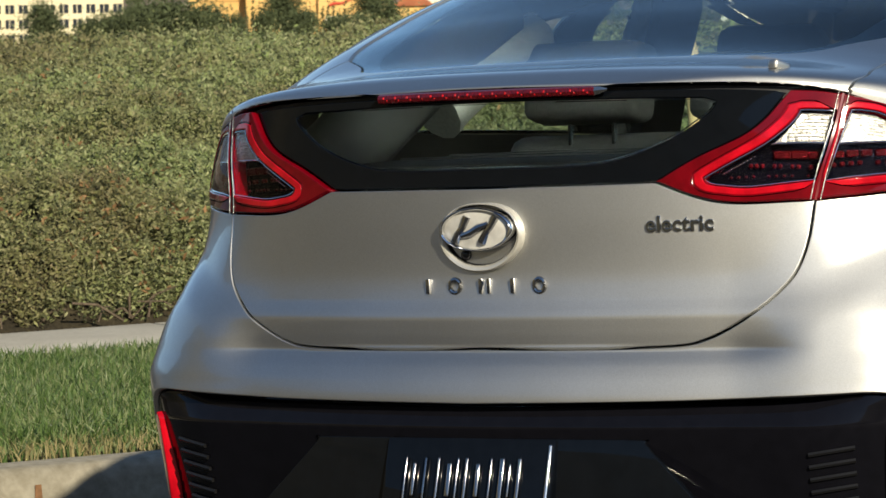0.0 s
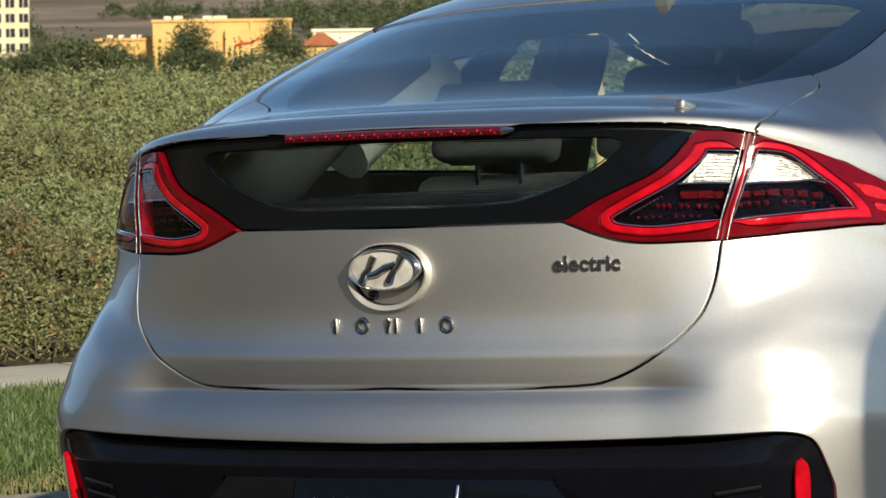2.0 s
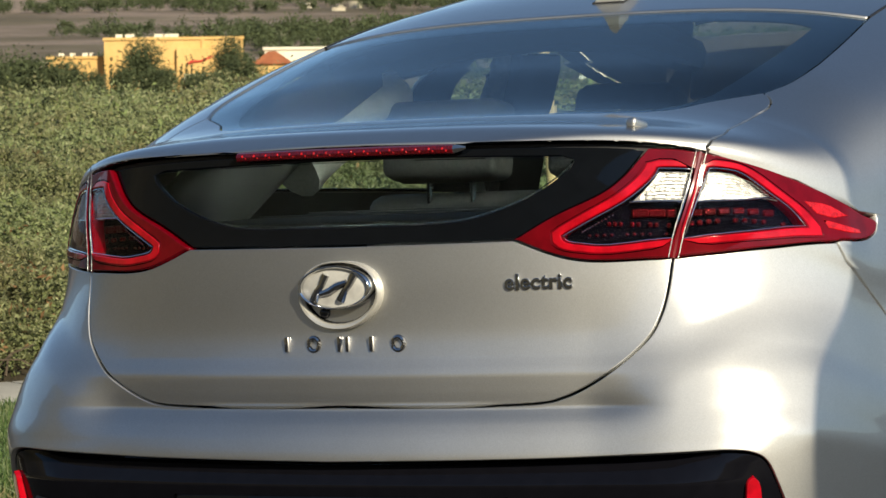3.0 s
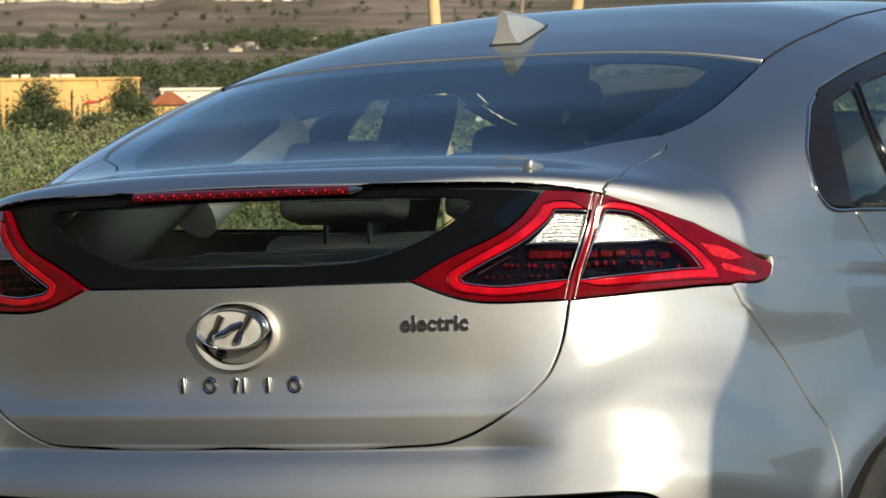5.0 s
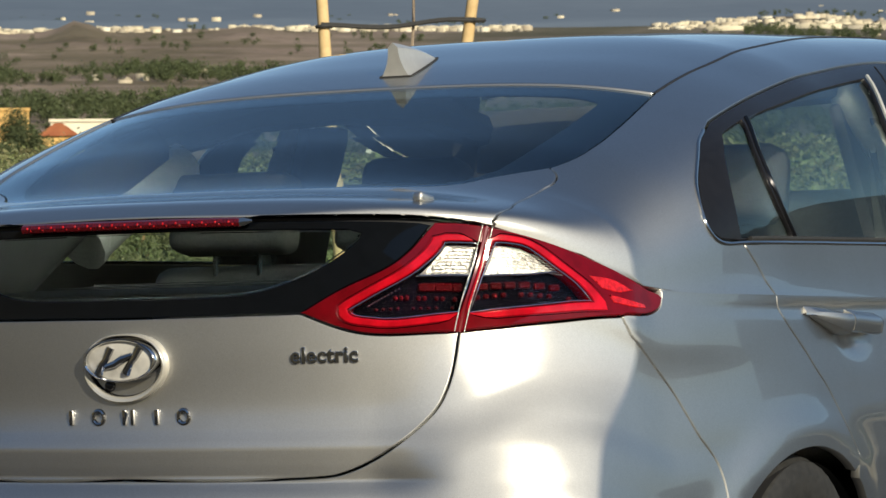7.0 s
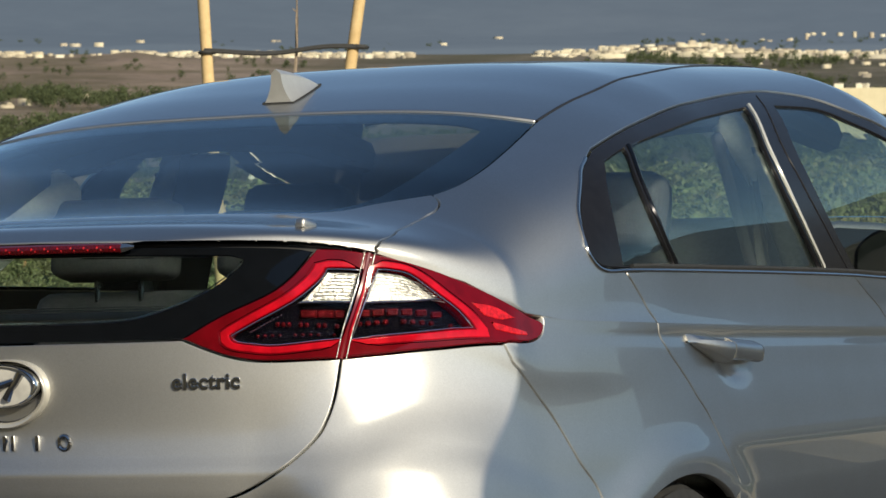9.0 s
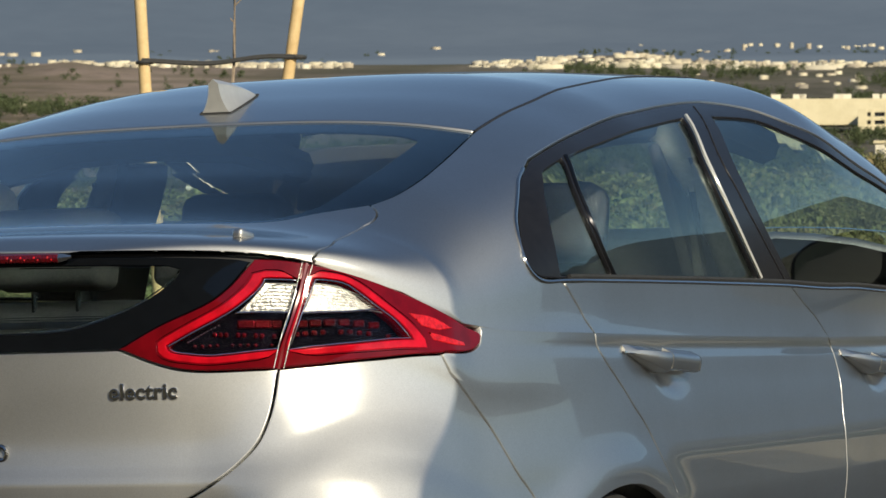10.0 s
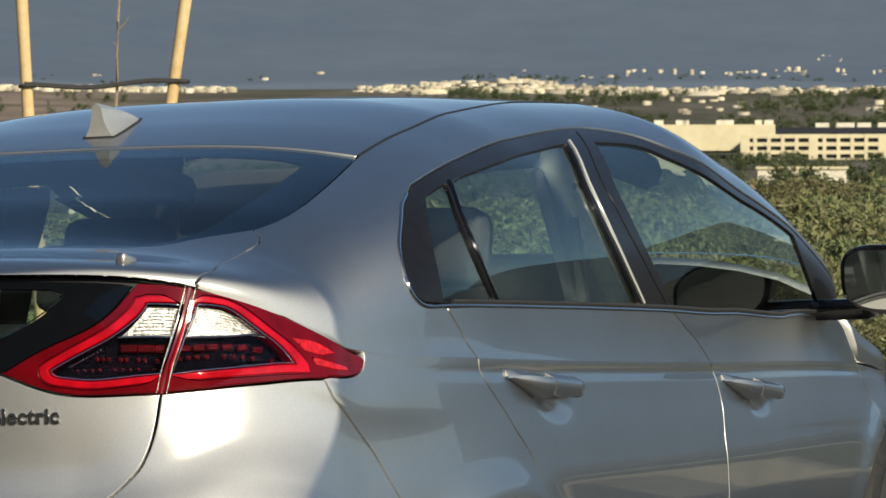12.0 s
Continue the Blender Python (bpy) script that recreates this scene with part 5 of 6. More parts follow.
# unseen slope added behind the stand to darken reflections in the tail
REFLECTED_HILL = mottled("reflected_hill_brown", (0.15, 0.13, 0.075), (0.24, 0.20, 0.12), 0.05, (0.75, 0.74, 0.7), (1, 1, 1), 0.8, 0.95, 0.05)
land_sheet("reflected_hill", REFLECTED_HILL, list(np.linspace(84, 222, 48)), [37, 42, 50, 60, 75, 90, 110, 140, 180, 230, 300, 380, 470, 560], lambda b, d: with_hill(b, d) + 0.12 - 1.2 * (d < 38), label="unseen dark slope added behind the car park for reflections")

# haze of distance is painted: a bluish glow over a dark, cloud-shaded base colour
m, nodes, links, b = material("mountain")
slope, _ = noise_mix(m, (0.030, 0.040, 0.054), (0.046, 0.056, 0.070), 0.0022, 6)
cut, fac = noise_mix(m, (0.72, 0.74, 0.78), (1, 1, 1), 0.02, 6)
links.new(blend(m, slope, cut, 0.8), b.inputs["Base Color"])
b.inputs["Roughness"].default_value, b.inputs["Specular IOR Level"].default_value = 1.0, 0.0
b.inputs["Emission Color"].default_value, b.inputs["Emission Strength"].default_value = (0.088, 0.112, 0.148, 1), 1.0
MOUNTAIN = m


def ridge_height(bearing, d):
    p = site(bearing, d)
    t = (d - 3620) / 1300
    top = 560 + 60 * noise.noise((bearing * 0.11, 1.7, 0)) + 30 * noise.noise((bearing * 0.4, 5.7, 0))
    h = 156 + (top - 156) * min(1, max(0, t)) ** 1.15
    if d < 3640:
        h = float(RISE(d)) + 4 - 90 * (d < 3105)
    return h + 22 * max(0.05, t) * noise.noise((p.x / 300, p.y / 300, 4.0)) + 8 * noise.noise((p.x / 90, p.y / 90, 9.0))


land_sheet("backdrop", MOUNTAIN, list(np.linspace(-34, 86, 121)), [3100, 3110, 3180, 3270, 3370, 3480, 3580, 3660, 3720, 3800, 3900, 4000, 4100, 4200, 4300, 4450, 4600, 4750, 4900], ridge_height, label="mountain range, its blue haze a glow, its cloud shade a dark colour")

# ---------------------------------------------------------------- kerb side
K, ACROSS, EDGE = Vector((0.60, 0.80, 0)), Vector((-0.80, 0.60, 0)), Vector((-2.7, 2.4, 0))


def kerb_place(a, d, z=0.0):
    """a metres along the kerb, d metres behind its face."""
    p = EDGE + K * a + ACROSS * d
    return Vector((p.x, p.y, z))


def run(name, section, mat, a0, a1, step, label, wobble=0.0):
    """A long strip with a cross-section (d, z), along the kerb."""
    stations = np.arange(a0, a1 + step / 2, step)
    V, F, n = [], [], len(section)
    for a in stations:
        for d, z in section:
            w = wobble * noise.noise((a * 0.9, d * 2, z * 3)) if wobble else 0
            V.append(tuple(kerb_place(a, d + w, z + w * 0.4)))
    for i in range(len(stations) - 1):
        for j in range(n - 1):
            F.append((i * n + j, (i + 1) * n + j, (i + 1) * n + j + 1, i * n + j + 1))
    me = bpy.data.meshes.new(name)
    me.from_pydata(V, [], F)
    bm = bmesh.new()
    bm.from_mesh(me)
    bmesh.ops.recalc_face_normals(bm, faces=bm.faces)
    if sum(f.normal.z * f.calc_area() for f in bm.faces) < 0:
        bmesh.ops.reverse_faces(bm, faces=bm.faces)
    bm.to_mesh(me)
    bm.free()
    me.materials.append(mat)
    me.shade_smooth()
    me.set_sharp_from_angle(angle=radians(35))
    return tagged(new(name, me), label, kind="structure")


run("road", [(-70, -0.02), (-12, 0.0), (-0.45, 0.0)], ASPHALT, -70, 70, 2.0, "dark asphalt of the car park")
run("gutter", [(-0.45, -0.004), (-0.45, 0.004), (-0.02, 0.004), (0.0, 0.0)], CONCRETE, -34, 34, 0.5, "pale concrete gutter", 0.002)
run("kerb", [(-0.004, 0.0), (0.0, 0.10), (0.008, 0.130), (0.022, 0.146), (0.045, 0.152), (0.145, 0.154), (0.152, 0.148), (0.155, 0.05)], CONCRETE, -34, 34, 0.1, "stained concrete kerb with rust marks", 0.004)
m, nodes, links, b = material("rust_stain")
rust, fac = noise_mix(m, (0.10, 0.05, 0.022), (0.20, 0.10, 0.045), 30, 5)
links.new(rust, b.inputs["Base Color"])
b.inputs["Roughness"].default_value = 0.9
RUST = m
for a, w, h in ((-0.06, 0.020, 0.070),):
    bm = bmesh.new()
    V = [bm.verts.new(kerb_place(a + w * (u - 0.5) * (1.0 - 0.35 * abs(v - 0.5)) + 0.004 * noise.noise((u * 4, v * 6, a)), -0.0065 + 0.002 * (1 - v), 0.035 + h * v)) for v in np.linspace(0, 1, 7) for u in np.linspace(0, 1, 4)]
    for i in range(6):
        for j in range(3):
            bm.faces.new((V[i * 4 + j], V[i * 4 + j + 1], V[(i + 1) * 4 + j + 1], V[(i + 1) * 4 + j]))
    part("rust_mark", bm, RUST, bpy.data.objects["kerb"], "rust streak on the kerb")
run("lawn", [(0.155, 0.135), (0.25, 0.150), (1.0, 0.165), (3.0, 0.16), (3.5, 0.14)], TURF, -34, 34, 0.3, "soil under the mown grass strip", 0.01)
walkway = tagged(new("pavement"), "light concrete footpath in wide slabs", kind="structure")
slab_mesh = None
for i in range(-14, 15):
    if slab_mesh is None:
        bm = bmesh.new()
        bar(bm, (0, 0, 0), (2.39, 1.66, 0.09), 0.008, 2)
        slab = part("slab", bm, SLAB, walkway)
        slab_mesh = slab.data
    else:
        slab = new("slab", slab_mesh)
        slab.parent = walkway
    slab.matrix_world = Matrix.Translation(kerb_place(2.4 * i + 0.7, 4.345, 0.112)) @ Euler((0, 0, math.atan2(K.y, K.x))).to_matrix().to_4x4()

# ---------------------------------------------------------------- grass and shrubs
rng = np.random.default_rng(4)


def bulk(name, V, F, mat, label, category):
    """Very many small faces as one object."""
    me = bpy.data.meshes.new(name)
    me.vertices.add(len(V))
    me.vertices.foreach_set("co", np.asarray(V, np.float32).ravel())
    F = np.asarray(F, np.int32)
    me.loops.add(F.size)
    me.loops.foreach_set("vertex_index", F.ravel())
    me.polygons.add(len(F))
    me.polygons.foreach_set("loop_start", np.arange(0, F.size, F.shape[1], dtype=np.int32))
    me.update(calc_edges=True)
    me.materials.append(mat)
    return tagged(new(name, me), label, category, kind="stuff")


def spread(n, bearing0, bearing1, near, far, power=1.0):
    """Places between two bearings, at depths behind the kerb face; power > 1 packs the near ones."""
    b = np.radians(rng.uniform(bearing0, bearing1, n))
    d = near + (far - near) * rng.random(n) ** power
    ux, uy = -np.sin(b), np.cos(b)
    start = (STAND.x - EDGE.x) * ACROSS.x + (STAND.y - EDGE.y) * ACROSS.y
    t = (d - start) / (ux * ACROSS.x + uy * ACROSS.y)
    return STAND.x + ux * t, STAND.y + uy * t, d, t


def blades(x, y, z, tall, wide):
    n = len(x)
    a, lean, way = rng.uniform(0, 2 * np.pi, n), rng.normal(0, 0.60, n) * tall, rng.uniform(0, 2 * np.pi, n)
    dx, dy = np.cos(a) * wide / 2, np.sin(a) * wide / 2
    lx, ly = np.cos(way) * lean, np.sin(way) * lean
    V = np.stack([np.stack([x - dx, y - dy, z], -1), np.stack([x + dx, y + dy, z], -1),
                  np.stack([x + dx * 0.8 + lx * 0.4, y + dy * 0.8 + ly * 0.4, z + tall * 0.6], -1), np.stack([x - dx * 0.8 + lx * 0.4, y - dy * 0.8 + ly * 0.4, z + tall * 0.6], -1),
                  np.stack([x + lx, y + ly, z + tall], -1)], 1).reshape(-1, 3)
    k = np.arange(n)[:, None] * 5
    F = np.concatenate([k + (0, 1, 2), k + (0, 2, 3), k + (3, 2, 4)])
    return V, F


gx, gy, gd, gt = spread(52000, 32.5, 40.5, 0.17, 3.50)
sx, sy, sd, st = spread(26000, -30, 32.5, 0.17, 3.50)
gx, gy, gd = np.r_[gx, sx], np.r_[gy, sy], np.r_[gd, sd]
thin = rng.random(len(gx)) < np.clip((gd - 0.12) / 0.30, 0.12, 1)
gx, gy, gd = gx[thin], gy[thin], gd[thin]
V, F = blades(gx, gy, np.full(len(gx), 0.145), rng.uniform(0.035, 0.088, len(gx)) * np.clip(gd / 0.5, 0.5, 1), rng.uniform(0.004, 0.009, len(gx)))
bulk("grass", V, F, BLADE, "mown green grass strip behind the kerb", "grass")
gx, gy, gd, gt = spread(5200, 30, 40.5, 0.16, 0.62)
V, F = blades(gx, gy, np.full(len(gx), 0.146), rng.uniform(0.01, 0.055, len(gx)), rng.uniform(0.003, 0.006, len(gx)))
bulk("dry_grass", V, F, STRAW, "dry grass tips along the kerb", "grass")

BANK = curve([5.2, 5.35, 5.7, 6.5, 8.0, 11.0, 15.0, 20.0, 26.0, 34.0], [0.10, 0.22, 0.42, 0.55, 0.71, 0.92, 1.13, 1.35, 1.38, 0.4])


def bush(x, y, d):
    n = np.array([noise.noise((a * 0.9, b * 0.9, 0.5)) + 0.7 * noise.noise((a * 2.3, b * 2.3, 3.5)) + 0.8 * noise.noise((a * 6.0, b * 6.0, 8.5)) for a, b in zip(x, y)])
    return BANK(d) + n * 0.15 * np.clip((d - 5.0) / 1.0, 0.1, 1)


stations, depths = np.arange(-34, 36, 0.5), np.concatenate([[5.17, 5.25, 5.35, 5.5, 5.7], np.arange(6, 34.1, 0.5)])
A, D = np.meshgrid(stations, depths, indexing="ij")
X, Y = EDGE.x + K.x * A + ACROSS.x * D, EDGE.y + K.y * A + ACROSS.y * D
Z = bush(X.ravel(), Y.ravel(), D.ravel()) - 0.07
me = bpy.data.meshes.new("planting_bed")
n = len(depths)
me.from_pydata(np.stack([X.ravel(), Y.ravel(), Z], -1).tolist(), [], [(i * n + j, (i + 1) * n + j, (i + 1) * n + j + 1, i * n + j + 1) for i in range(len(stations) - 1) for j in range(n - 1)])
me.materials.append(LITTER)
me.shade_smooth()
bm = bmesh.new()
bm.from_mesh(me)
if sum(f.normal.z for f in bm.faces) < 0:
    bmesh.ops.reverse_faces(bm, faces=bm.faces)
bm.to_mesh(me)
bm.free()
tagged(new("planting_bed", me), "dark litter and stems under the shrubs", kind="structure")


def leaves(x, y, z, size, up=0.6):
    """Folded leaves of two faces each, in all directions."""
    n = len(x)
    way = rng.normal(0, 1, (n, 3))
    way[:, 2] = np.abs(way[:, 2]) * up + 0.15
    way /= np.linalg.norm(way, axis=1)[:, None]
    side = np.cross(way, rng.normal(0, 1, (n, 3)))
    side /= np.linalg.norm(side, axis=1)[:, None]
    up_v = np.cross(side, way)
    p, s = np.stack([x, y, z], -1), size[:, None]
    V = np.stack([p, p + way * s * 0.55 + side * s * 0.20 + up_v * s * 0.06, p + way * s, p + way * s * 0.55 - side * s * 0.20 + up_v * s * 0.06], 1).reshape(-1, 3)
    k = np.arange(n)[:, None] * 4
    return V, np.concatenate([k + (0, 1, 2), k + (0, 2, 3)])


px, py, pd, pt = spread(52000, 28, 39.5, 5.42, 24, 1.25)
more = [spread(26000, 30, 39.5, 5.36, 11, 1.1), spread(14000, 12, 17.5, 5.3, 24, 0.9), spread(13000, 17.5, 28, 5.3, 22, 1.0), spread(5000, -40, 12, 5.3, 22, 1.0)]
px, py, pd, pt = (np.concatenate(c) for c in zip((px, py, pd, pt), *more))
pz = bush(px, py, pd)
size = 0.0205 * np.clip(pt / 13, 1, 2.4) * np.where(np.degrees(np.arctan2(STAND.x - px, py - STAND.y)) < 28, 1.5, 1.0)
spur = (rng.random(len(px)) < 0.05) * rng.uniform(0.05, 0.22, len(px)) * np.clip((pd - 8) / 8, 0, 1)
# each is a sprig: leaves up a short leaning stem
lean_x, lean_y, tall = rng.normal(0, 0.55, len(px)), rng.normal(0, 0.55, len(px)), rng.uniform(0.03, 0.10, len(px)) + spur
deep = rng.uniform(-0.07, 0.03, len(px))
xs, ys, zs, ss = [], [], [], []
for k in range(7):
    up = tall * (k + rng.random(len(px))) / 7
    xs.append(px + lean_x * up + rng.normal(0, 0.35, len(px)) * size)
    ys.append(py + lean_y * up + rng.normal(0, 0.35, len(px)) * size)
    zs.append(pz + deep + up)
    ss.append(size * rng.uniform(0.7, 1.35, len(px)) * (1.15 - 0.06 * k))
V, F = leaves(np.concatenate(xs), np.concatenate(ys), np.concatenate(zs), np.concatenate(ss))
bulk("shrubs", V, F, LEAF, "dense olive-green groundcover shrubs on a bank", "shrub")
px, py, pd, pt = spread(5200, 30, 40.5, 5.2, 14, 1.2)
keep = np.array([noise.noise((a * 1.6, b * 1.6, 7.7)) for a, b in zip(px, py)]) > 0.16
px, py, pd = px[keep], py[keep], pd[keep]
V, F = leaves(px, py, bush(px, py, pd) + 0.045, rng.uniform(0.03, 0.055, len(px)))
bulk("dead_leaves", V, F, DRY, "dry rust-coloured leaves caught in the shrubs", "leaves")
# dead stems along the foot of the bank
for i in range(110):
    a = rng.uniform(-5, 6)
    d = 5.22 + rng.uniform(0, 0.22)
    p = kerb_place(a, d, 0.17)
    q = p + K * rng.uniform(-0.3, 0.3) + ACROSS * rng.uniform(-0.03, 0.08) + Vector((0, 0, rng.uniform(0.02, 0.14)))
    bm = bmesh.new()
    tube(bm, [p, (p + q) / 2 + Vector((0, 0, 0.03)), q], rng.uniform(0.003, 0.006), 5)
    part("dead_twig", bm, BARK, bpy.data.objects["planting_bed"])

# ---------------------------------------------------------------- the staked sapling
def staked(bearing_low, bearing_high, d, top_el, name, label):
    low, high = site(bearing_low, d, 0.5), site(bearing_high, d, EYE[2] + d * math.tan(radians(top_el)))
    bm = bmesh.new()
    way = high - low
    pts = [low + way * t for t in np.linspace(0, 1, 12)]
    tube(bm, pts, 0.025, 12, radii=[0.0265 - 0.0012 * math.sin(i * 1.9) for i in range(12)])
    return tagged(part(name, bm, STAKE, None), label, "stake", group="stakes of the sapling")


staked(27.26, 27.44, 16.5, 5.2, "stake", "pale round wooden stake beside a bare sapling")
staked(25.95, 24.66, 16.5, 5.2, "stake", "pale round wooden stake beside a bare sapling")
sapling = tagged(new("sapling"), "bare thin sapling tied between two stakes", "sapling")
bm = bmesh.new()
els = np.linspace(-2.0, 5.4, 16)
pts = [site(26.45 - 0.095 * (e + 2) + 0.03 * math.sin(e * 2.1), 16.5, EYE[2] + 16.5 * math.tan(radians(e))) for e in els]
tube(bm, pts, 0.008, 6, radii=list(np.linspace(0.011, 0.005, 16)))
part("trunk", bm, PALE_BARK, sapling)
for e, side, size in ((3.30, -1, 0.055), (3.05, 1, 0.02), (3.75, 1, 0.05), (4.3, -1, 0.09), (4.8, 1, 0.08)):
    p = site(26.45 - 0.095 * (e + 2) + 0.03 * math.sin(e * 2.1), 16.5, EYE[2] + 16.5 * math.tan(radians(e)))
    bm = bmesh.new()
    tube(bm, [p, p + Vector((-side * size * 0.6, 0, size * 0.45)), p + Vector((-side * size, 0, size))], 0.003, 5, radii=[0.004, 0.003, 0.0015])
    part("twig", bm, PALE_BARK, sapling)
bm = bmesh.new()
pts = [site(b, 16.47, EYE[2] + 16.47 * math.tan(radians(2.475 + 0.03 * math.sin((b - 25) * 3) - 0.03 * math.exp(-((b - 26.2) / 0.5) ** 2)))) for b in np.linspace(27.42, 24.96, 16)]
for dz in (0.0, 0.008):
    tube(bm, [p + Vector((0, dz, dz)) for p in pts], 0.0075, 6)
for b in (27.36, 25.03):
    c = site(b, 16.5, EYE[2] + 16.5 * math.tan(radians(2.48)))
    tube(bm, [c + Vector((0.033 * math.cos(a), 0.033 * math.sin(a), 0)) for a in np.linspace(0, 2 * math.pi, 14, endpoint=False)], 0.009, 6, True)
part("tree_tie", bm, STRAP, sapling, "black strap round stakes and stem")

# ---------------------------------------------------------------- buildings in the valley
def block(bearing_l, bearing_r, d, el0, el1, deep):
    """Corner, axes and size of a building that faces the stand, between two bearings and two elevations."""
    l, r = site(bearing_l, d), site(bearing_r, d)
    z0, z1 = EYE[2] + d * math.tan(radians(el0)), EYE[2] + d * math.tan(radians(el1))
    right = (r - l)
    width = right.length
    right.normalize()
    back = Vector((-right.y, right.x, 0))
    m = Matrix(((right.x, back.x, 0, l.x), (right.y, back.y, 0, l.y), (0, 0, 1, z0), (0, 0, 0, 1)))
    return m, width, z1 - z0, deep


def wall_box(parent, name, m, x, y, z, sx, sy, sz, mat, label=""):
    bm = bmesh.new()
    bar(bm, (x + sx / 2, y + sy / 2, z + sz / 2), (sx, sy, sz), min(0.05, sz * 0.05), 1)
    bmesh.ops.transform(bm, matrix=m, verts=bm.verts)
    return part(name, bm, mat, parent, label, False)


# ochre store
store = tagged(new("store_building"), "ochre rendered warehouse store with flat parapet roof", "building")
m, w, h, dp = block(34.06, 31.945, 900, 0.05, 1.025, 40)
wall_box(store, "wall", m, 0, 0, 0, w, dp, h, ORANGE_WALL)
wall_box(store, "parapet", m, -0.3, -0.4, h - 0.1, w + 0.6, dp + 0.8, 0.7, ORANGE_WALL)
wall_box(store, "bay", m, w * 0.52, -1.5, 0, w * 0.24, 1.5, h * 0.86, ORANGE_WALL)
wall_box(store, "entrance", m, w * 0.57, -1.9, h * 0.30, w * 0.15, 0.5, h * 0.16, WHITE_WALL, "pale entrance canopy")
for k, x in enumerate((0.08, 0.15, 0.36, 0.42, 0.47)):
    wall_box(store, "roof_unit", m, w * x, 8, h + 0.5, 1.6 + 0.6 * (k % 3), 2, 1.0, WHITE_WALL)
bm = bmesh.new()
tube(bm, [m @ Vector((w * (0.60 + 0.19 * t), -1.75, h * (0.62 + 0.10 * t + 0.012 * math.sin(9 * t)))) for t in np.linspace(0, 1, 9)], 0.28, 5, radii=[0.3, 0.4, 0.3, 0.35, 0.25, 0.3, 0.22, 0.2, 0.15])
part("sign", bm, SIGN_RED, store, "slanting red sign on the wall")
for x in (0.30, 0.70, 0.88):
    wall_box(store, "pilaster", m, w * x, -0.5, 0, 0.7, 0.6, h, ORANGE_WALL)
annex = tagged(new("store_annex"), "low ochre wing beside the store", "building")
m, w, h, dp = block(34.92, 34.065, 905, 0.05, 0.755, 30)
wall_box(annex, "wall", m, 0, 0, 0, w, dp, h, ORANGE_WALL)
wall_box(annex, "parapet", m, -0.3, -0.4, h - 0.1, w + 0.3, dp, 0.6, ORANGE_WALL)
for x in (0.2, 0.4, 0.62, 0.75):
    wall_box(annex, "roof_unit", m, w * x, 3, h + 0.4, 1.3, 2, 0.9, WHITE_WALL)
# cream offices with rows of dark windows
office = tagged(new("office_building"), "cream office block with rows of dark square windows", "building")
m, w, h, dp = block(38.6, 35.925, 840, 0.0, 2.3, 25)
wall_box(office, "wall", m, 0, 0, 0, w, dp, h, CREAM_WALL)
pitch, storey = w / 13.1, 3.3
for i in range(13):
    for j in range(9):
        win = wall_box(office, "window", m, pitch * (i + 0.35), -0.12, 2.1 + storey * j, pitch * 0.68, 0.16, storey * 0.60, SHADE_GLASS, "dark window with a pale mullion")
        wall_box(win, "mullion", m, pitch * (i + 0.35) + pitch * 0.28, -0.2, 2.1 + storey * j, pitch * 0.06, 0.1, storey * 0.60, CREAM_WALL)
# pavilion with a hipped clay roof
hut = tagged(new("pavilion"), "small ochre pavilion with a hipped clay-tile roof", "building")
m, w, h, dp = block(31.78, 31.22, 860, 0.25, 0.635, 9)
wall_box(hut, "wall", m, 0, 0, 0, w, dp, h, ORANGE_WALL)
bm = bmesh.new()
base = [bm.verts.new(m @ Vector(p)) for p in ((-0.8, -0.8, h), (w + 0.8, -0.8, h), (w + 0.8, dp + 0.8, h), (-0.8, dp + 0.8, h))]
up = [bm.verts.new(m @ Vector(p)) for p in ((w * 0.4, dp * 0.5, h + 3.0), (w * 0.6, dp * 0.5, h + 3.0))]
for f in ((base[0], base[1], up[1], up[0]), (base[1], base[2], up[1]), (base[2], base[3], up[0], up[1]), (base[3], base[0], up[0]), base[::-1]):
    bm.faces.new(f)
part("roof", bm, TILE_ROOF, hut, "red clay hipped roof", False)
# white flat-roofed sheds beyond the store
for bl, br, d, e0, e1 in ((31.62, 30.55, 930, 0.10, 0.86), (26.95, 25.6, 800, 0.10, 0.74)):
    shed = tagged(new("shed"), "low white flat-roofed shed among valley trees", "building", group="white sheds")
    m, w, h, dp = block(bl, br, d, e0, e1, 14)
    wall_box(shed, "wall", m, 0, 0, 0, w, dp, h, WHITE_WALL)
    wall_box(shed, "roof_edge", m, -0.4, -0.5, h - 0.2, w + 0.8, dp + 1, 0.7, WHITE_WALL)
    for x in (0.1, 0.4, 0.7):
        wall_box(shed, "window", m, w * x, -0.1, h * 0.45, w * 0.2, 0.3, h * 0.3, SHADE_GLASS)
# long beige hall and the open car-park decks on the other side
hall = tagged(new("long_hall"), "long cream industrial hall with rooftop units", "building")
m, w, h, dp = block(18.4, 16.03, 1690, 1.30, 1.70, 40)
wall_box(hall, "wall", m, 0, 0, 0, w, dp, h, CREAM_WALL)
for k, x in enumerate((0.12, 0.22, 0.36, 0.40, 0.62, 0.66, 0.87, 0.93)):
    wall_box(hall, "roof_unit", m, w * x, 6, h, 3.2 + (k % 3), 4, 2.2, WHITE_WALL)
decks = tagged(new("parking_structure"), "cream open-sided parking structure with dark deck openings", "building")
m, w, h, dp = block(16.56, 13.4, 1650, 1.00, 1.60, 40)
# a solid dark block stands in for the shade between the open decks
wall_box(decks, "core", m, 0.4, 1.5, 0, w - 0.8, dp, h - 2.6, SHADE_GLASS, "dark block for the shade inside the decks")
